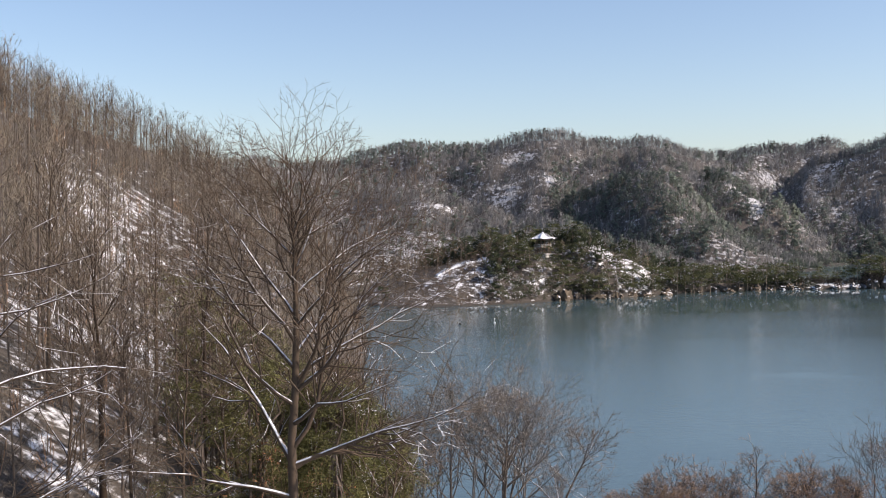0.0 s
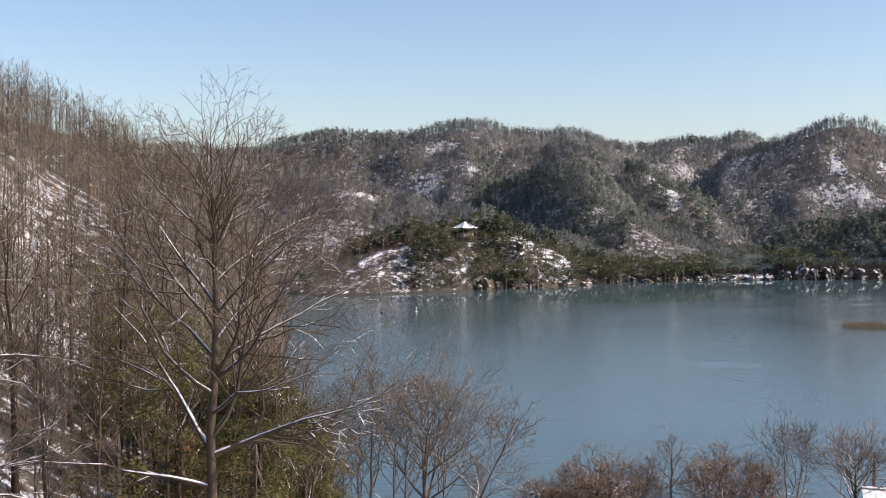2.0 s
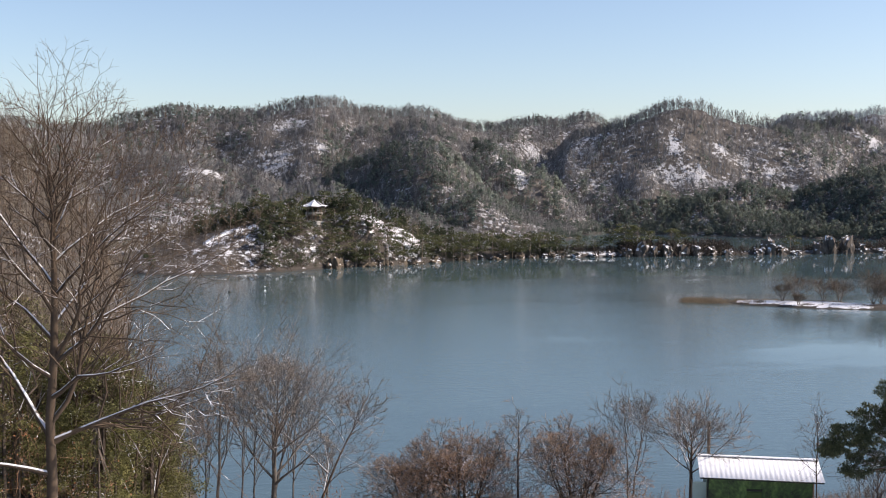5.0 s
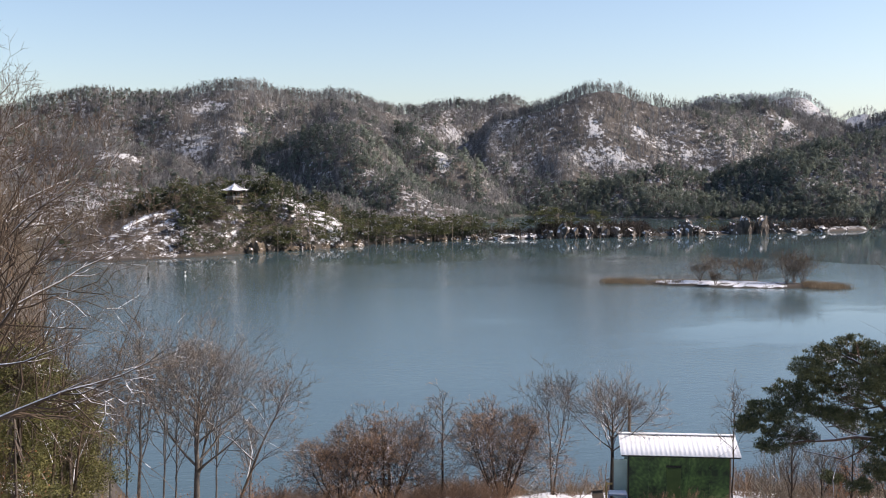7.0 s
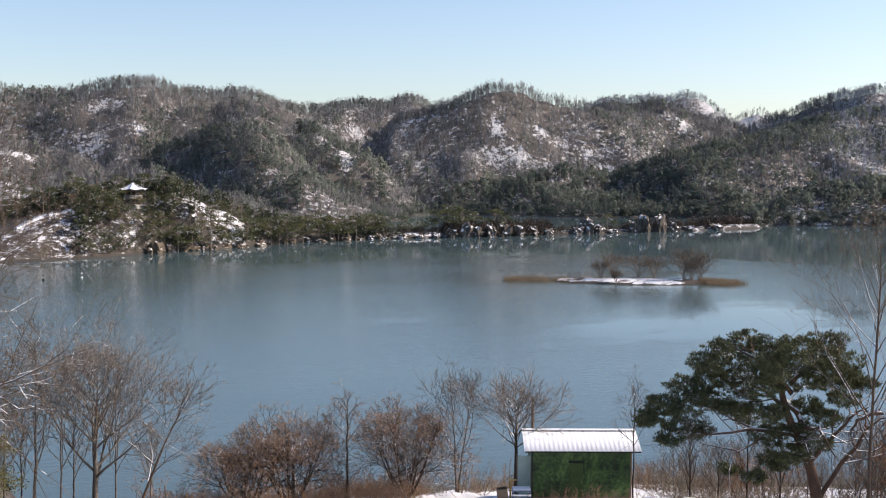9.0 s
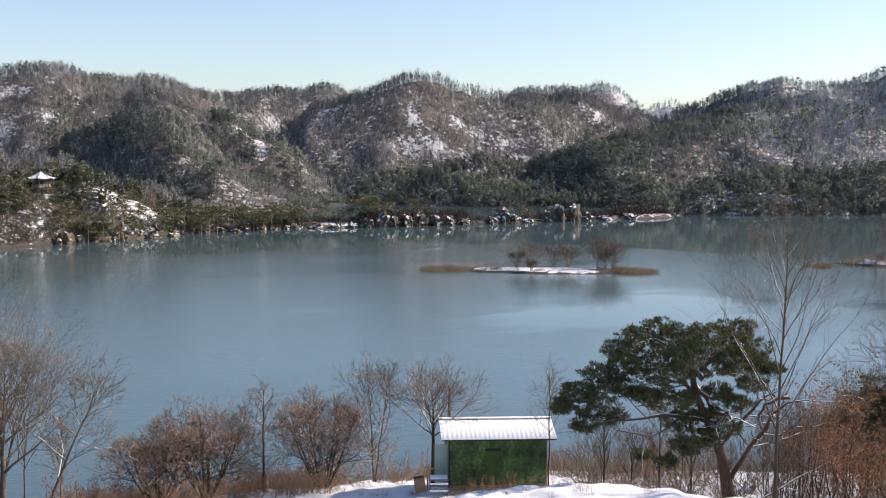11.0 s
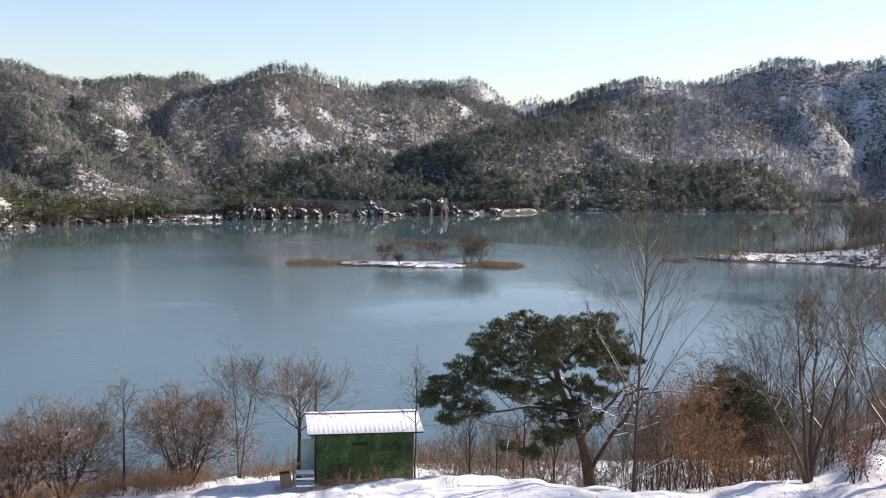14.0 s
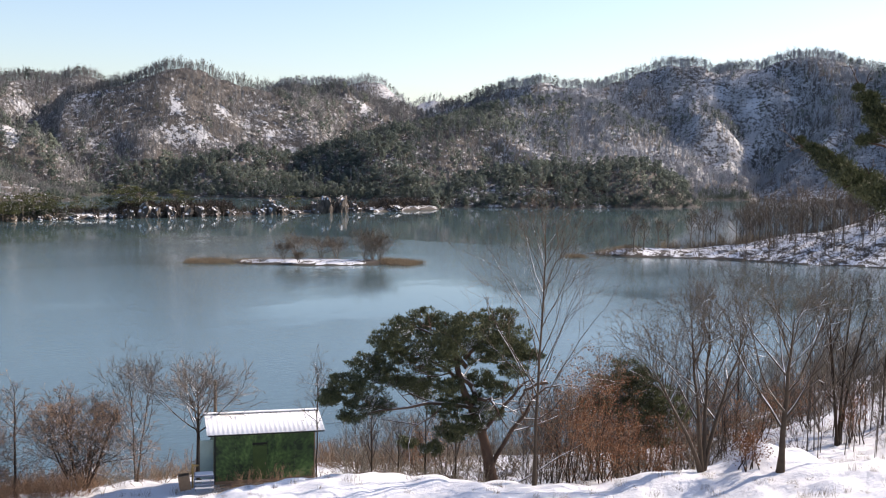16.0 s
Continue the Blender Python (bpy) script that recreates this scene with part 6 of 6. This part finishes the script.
# ---- trees on the islet, the causeway and the right-hand peninsula ----
M_FAR_TREE = bark("islet_tree_bark", (0.085, 0.07, 0.057), (0.27, 0.215, 0.17), 2.0, 0.0, bump=0)
for k, (a, dd, h, w) in enumerate([(28.6, 222, 3.8, 0.6), (29.25, 222, 5.2, 0.75), (30.5, 224, 4.4, 0.8), (31.25, 224, 4.6, 0.7), (32.75, 222, 5.8, 0.85), (33.5, 222.5, 5.2, 0.75), (29.35, 217.5, 2.4, 0.6), (33.1, 224, 3.6, 0.8)]):
    bare_tree("bare_tree", a, dd, h, 0.09, 6, M_FAR_TREE, "low spreading bare tree on the snowy islet", 400 + k, (4, 4, 2), stems=many(4, 0.22, k), bow=0.8, low=0.15, angle=50, spread=w * 1.15, twig=0.018, reach=0.82, group="trees on the islet")
SHORE_ROW = [(53.0, 252, 5.5), (46.4, 253, 7.5), (46.9, 254, 6.0), (55.6, 254, 5.5), (54.2, 254, 6.0), (56.0, 256, 6.5), (52.3, 258, 10.0), (53.2, 258, 10.5), (57.3, 258, 6.0), (47.6, 258, 6.0), (58.4, 260, 6.5), (49.2, 262, 8.0), (51.9, 262, 9.0), (54.0, 262, 9.0), (55.2, 262, 8.5), (56.4, 262, 9.0), (49.8, 263, 9.0)]
BACK_ROW = [(50.4, 264, 8.0), (59.6, 264, 7.5), (54.7, 266, 9.5), (57.6, 266, 8.5), (58.9, 266, 9.0), (53.6, 266, 9.0), (55.9, 268, 9.5), (52.8, 268, 9.5), (51.4, 268, 8.0), (57.0, 270, 9.5), (58.3, 270, 9.0), (52.0, 270, 9), (59.5, 272, 9.0), (54.4, 272, 10.0), (55.5, 274, 10.5), (56.7, 276, 10), (58.0, 276, 10), (59.2, 278, 10)]
for k, (a, dd, h) in enumerate(SHORE_ROW + BACK_ROW):
    bare_tree("bare_tree", a, dd, h, 0.13, 11, M_FAR_TREE, "slim bare tree on the snowy peninsula", 430 + k, (3, 4, 2), (0.02, 0), angle=36, spread=0.44, twig=0.026, low=0.3, group="trees on the peninsula")
rp = np.random.default_rng(21)
az, d, x, y, z = scatter(rp, 950, 45.3, 61, 240, 288)
keep = z > 0.3
FACE = [shrub(rp, 7, 40, 0.02, 0.6, 0.014) for _ in range(5)]
wood("peninsula_brush", FACE, x[keep], y[keep], z[keep], rp.uniform(0.5, 1.9, keep.sum()), rp, M_TRUNKS, "thin bare brush on the snowy peninsula", "brushwood")
az, d, x, y, z = scatter(rp, 420, 46, 61, 250, 300)
keep = (z > 0.4) & (rp.uniform(size=len(z)) < np.where(az > 51.5, 0.25 + 0.75 * (d > 264), 0.10))
slope_wood("peninsula_bare_woods", [far_bare(rp, 12, 60, 0.0055, 0.30, 0.35, 0.011, 0.5, (1.0, 2.4)) for _ in range(6)], x[keep], y[keep], z[keep], rp.uniform(5.5, 10.5, keep.sum()), rp, M_MID_BARE, "the bare woods on the snowy peninsula")
az, d, x, y, z = scatter(rp, 110, 47.5, 52.5, 262, 280)
wood("peninsula_thicket", FACE, x, y, np.maximum(z, 0), rp.uniform(1.5, 3.4, len(x)), rp, M_GRASS, "tan thicket on the far side of the peninsula", "brushwood")
az, d, x, y, z = scatter(rp, 1000, -1.3, 17.5, 276, 368)
keep = z > 0.15
wood("knoll_brush", FACE, x[keep], y[keep], z[keep], rp.uniform(0.8, 2.6, keep.sum()), rp, M_MID_BARE, "thin bare brush on the snowy knoll", "brushwood")
az, d, x, y, z = scatter(rp, 330, -1.4, 4.2, 286, 316)
keep = (z > 0.3) & (rp.uniform(size=len(z)) < np.clip((az + 0.2) / 2.4, 0.1, 1.0))
wood("snow_slope_brush", [shrub(rp, 7, 45, 0.03, 0.6, 0.018) for _ in range(4)], x[keep], y[keep], z[keep], rp.uniform(0.6, 2.0, keep.sum()), rp, M_TRUNKS, "dark brush on the open snowy slope", "brushwood")
for k, (a, dd, h) in enumerate([(-0.9, 300, 5.5), (-0.3, 305, 6.5), (0.3, 296, 4.5), (1.6, 300, 5.0), (2.2, 306, 6.0), (2.9, 300, 5.0), (3.4, 304, 5.5), (0.9, 308, 6.0)]):
    bare_tree("bare_tree", a, dd, h, 0.10, 9, M_FAR_TREE, "thin bare tree on the open snowy slope", 660 + k, (3, 4, 2), angle=36, spread=0.42, twig=0.026, low=0.3, group="trees on the snowy slope")


def single_pine(az, d, h, seed, label="dark green pine with a flat broken crown on the shore"):
    r = np.random.default_rng(seed)
    trunk, needles = far_pine(r, 24, 60, 0.04, 0.62, 0.52, 0.3, 0.4)
    e = empty_at("pine", az, d, 0.2)
    e.location.z = max(e.location.z, 0.1)
    part("trunk", raw_mesh("trunk", trunk[0] * [h * 1.15, h * 1.15, h], trunk[1]), M_FAR_TREE, e)
    part("crown", raw_mesh("crown", needles[0] * [h * 1.15, h * 1.15, h], needles[1]), M_SHORE_PINE, e)
    return tagged(e, label, "pine", "pines along the shore")


TAIL_PINES = [(17.0, 372, 7.5), (16.1, 363, 8.5), (15.2, 356, 8.0), (14.2, 350, 9.0), (13.4, 344, 8.5), (12.6, 338, 9.0), (11.8, 333, 8.0), (18.55, 381, 5.5), (20.3, 388, 8.0), (20.9, 390, 9.5), (21.5, 391, 8.5), (22.1, 393, 7.5), (23.2, 396, 8.5), (23.6, 398, 6.5), (28.9, 424, 6.0), (12.2, 336, 7.0), (14.8, 353, 7.5), (16.6, 368, 7.0), (17.5, 376, 6.0), (9.2, 322, 7.0), (10.1, 326, 6.5), (11.2, 331, 7.5), (13.0, 341, 6.5), (15.7, 359, 7.0), (19.4, 384, 4.5)]
KNOLL_PINES = [(7.2, 306, 7.0), (6.8, 309, 6.0), (4.0, 304, 4.5), (3.4, 305, 6.5), (8.8, 313, 8.5), (9.6, 317, 8.0), (10.6, 323, 8.5), (6.1, 305, 5.9), (3.1, 312, 7.0), (2.4, 320, 8.5), (1.2, 326, 8.0), (0.4, 330, 8.5), (4.7, 301.5, 3.9), (7.9, 308, 7.5), (5.5, 302, 3.9), (4.4, 306, 5.9), (5.0, 305, 5.5), (5.9, 307, 6.5), (6.4, 310, 5.5), (4.2, 311, 6.5), (5.4, 311, 5.2), (6.9, 315, 6.5), (3.8, 318, 6.5), (6.1, 316, 5.9), (4.5, 327, 7.5), (5.6, 328, 7.5), (6.6, 326, 7.5), (3.6, 309, 5.9)]
for k, (a, dd, h) in enumerate(TAIL_PINES + KNOLL_PINES):
    single_pine(a, dd - float(np.interp(a, [9, 12, 15, 18, 21, 24, 30], [0, 4, 10, 20, 24, 23, 30])), h, 500 + k)

az, d, x, y, z = scatter(rp, 2600, 2.9, 18.5, 286, 372)
keep = (z > 0.1) & (z < 4.0) & (facing(x, y) > 0)
LOW_PINE = [far_pine(rp, 10, 8, 0.13, 0.85, 0.5, 0.4, 0.5)[1] for _ in range(5)]
wood("knoll_bank_greenery", LOW_PINE, x[keep], y[keep], z[keep], rp.uniform(1.2, 3.6, keep.sum()), rp, M_SNOWY_PINE, "dark green shrubs overhanging the water's edge", "shrubs")
# brush and low bare trees along the causeway
az = np.concatenate([rp.uniform(17.6, 36.8, 800), rp.uniform(20.6, 26.2, 420), rp.uniform(33.6, 36.6, 220)])
d = np.interp(az, [15, 18, 21, 24, 27, 30, 34, 37], [348, 360, 368, 376, 388, 402, 428, 460]) + rp.normal(0, 4.0, len(az))
x, y = polar(az, d)
z = land(x, y)
keep = z > -0.6
z = np.maximum(z, 0)
wood("causeway_brush", [shrub(rp, 8, 55, 0.055, 0.6, 0.022) for _ in range(5)], x[keep], y[keep], z[keep], (rp.uniform(0.8, 2.2, len(az)) * np.where((az > 20.6) & (az < 26.0), 2.2, np.where(az > 30.0, 1.9, 1.2)))[keep], rp, M_TRUNKS, "dark bare brush on the rocky causeway", "brushwood")

# reeds round the islet and by the peninsula's tip
REED = [grass_kind(rp, 60, 0.6) for _ in range(5)]
for name, a0, a1, d0, d1, n, h in (("islet_reeds", 23.9, 25.9, 219, 226, 150, 1.3), ("islet_reeds", 25.6, 27.8, 218, 223, 130, 0.55), ("islet_reeds", 33.6, 35.5, 218, 226, 160, 1.4), ("islet_reeds", 26.0, 31.5, 223, 228, 120, 0.7), ("tip_reeds", 43.0, 43.9, 244, 248, 60, 1.3), ("tip_reeds", 44.6, 46.6, 250, 262, 120, 1.2)):
    az, d, x, y, z = scatter(rp, n, a0, a1, d0, d1)
    wood(name, REED, x, y, np.maximum(z, -0.1), rp.uniform(0.5, 1.0, n) * h, rp, M_GRASS, "dry tan reeds standing in shallow water", "reeds")


def buoy(az, d, material, label):
    e = new("buoy")
    x, y = polar(az, d)
    e.location = (float(x), float(y), -0.1)
    part("float", rod(0.26, 0.22, 0.34, sides=12), material, e)
    part("pole", rod(0.04, 0.03, 0.8, (0, 0, 0.3)), material, e)
    part("cap", rod(0.16, 0.12, 0.22, (0, 0, 0.95)), material, e)
    tagged(e, label, "buoy", "buoys")


buoy(0.82, 235, M_DARK, "small dark buoy floating on the lake")
buoy(2.6, 237, M_BUOY, "small white buoy floating on the lake")


def house(az, d, w, deep, high, wall, label, z):
    e = new("house")
    x, y = polar(az, d)
    e.location, e.rotation_euler = (float(x), float(y), float(land(x, y)) - 0.5), (0, 0, radians(-az + 8))
    part("wall", box(w, deep, high + 6, (0, 0, (high + 1) / 2 - 2.5)), wall, e)
    part("roof", box(w + 1.0, deep + 1.0, 0.9, (0, 0, high + 1.45), bevel=0.2), M_SNOW, e, "snow-covered flat roof")
    for k in range(4):
        win = part("window", box(w / 10, 0.12, high * 0.3, (-w * 0.36 + k * w * 0.24, -deep / 2 - 0.03, high * 0.65 + 0.6)), M_DARK, e)
        part("sill", box(w / 8, 0.2, 0.08, (-w * 0.36 + k * w * 0.24, -deep / 2 - 0.06, high * 0.5 + 0.54)), M_CONCRETE, win)
    tagged(e, label, "house", "houses on the far slope")
house(33.57, 702, 6.0, 5.0, 1.0, M_CONCRETE, "small pale house with a snow-covered roof on the far slope", 0)
house(34.98, 727, 7.5, 6.0, 2.0, M_ORANGE, "ochre house with a snow-covered roof on the far slope", 0)

# low brush in front of the shed
az, d, x, y, z = scatter(rp, 44, 25.6, 30.8, 53.0, 56.2)
wood("shed_brush", BRUSH, x, y, z, rp.uniform(0.5, 1.6, len(x)), rp, M_BRUSH, "low brown brush in the snow before the shed", "brushwood")


def fallen_branch(az, d, length, turn, rise, seed):
    """A dead forked branch, propped in the brush."""
    r = np.random.default_rng(seed)
    e = empty_at("fallen_branch", az, d, 0.0)
    way = (math.cos(radians(turn)) * math.cos(radians(rise)), math.sin(radians(turn)) * math.cos(radians(rise)), math.sin(radians(rise)))
    main = limb_line(r, (0, 0, 0.02), way, length, 0.05, 0.015, 9, 0.08, -0.02)
    part("limb", raw_mesh("limb", *tubes([main], 7), True), M_BARK, e)
    side = shoots(r, *along(r, [main], 6, 0.2, 45, 0.35, 0.5, 0.01), 2, 2, 35, 0.7, 0.2, 0.0, 0.008)
    part("twigs", raw_mesh("twigs", *crown_mesh(r, side, 0.008), True), M_BARK, e)
    return tagged(e, "dead forked branch with snow along its top", "branch")


fallen_branch(40.4, 45.5, 2.9, -38, 27, 611)
fallen_branch(38.2, 46.5, 2.0, 150, 12, 612)


def utility_box():
    """A dark metal box on a snowy rise beyond the saplings, with a short pole beside it."""
    e = empty_at("utility_box", 58.25, 86, 0.05)
    part("housing", box(0.62, 0.4, 0.62, (0, 0, 0.36), bevel=0.02), M_DARK, e)
    part("door", box(0.5, 0.02, 0.48, (0, -0.212, 0.36)), M_TIMBER, e)
    part("foot", box(0.5, 0.34, 0.1, (0, 0, 0.02)), M_CONCRETE, e)
    e.rotation_euler = (0, 0, radians(-58))
    tagged(e, "small dark metal box on the snowy slope", "utility box")
    e = empty_at("pole", 58.6, 90, 0.2)
    part("shaft", rod(0.09, 0.07, 3.0), M_TIMBER, e)
    part("crossarm", box(0.9, 0.08, 0.08, (0, 0, 2.6), (0, 0, -58)), M_TIMBER, e)
    tagged(e, "dark wooden pole with a crossarm on the slope", "pole")


utility_box()
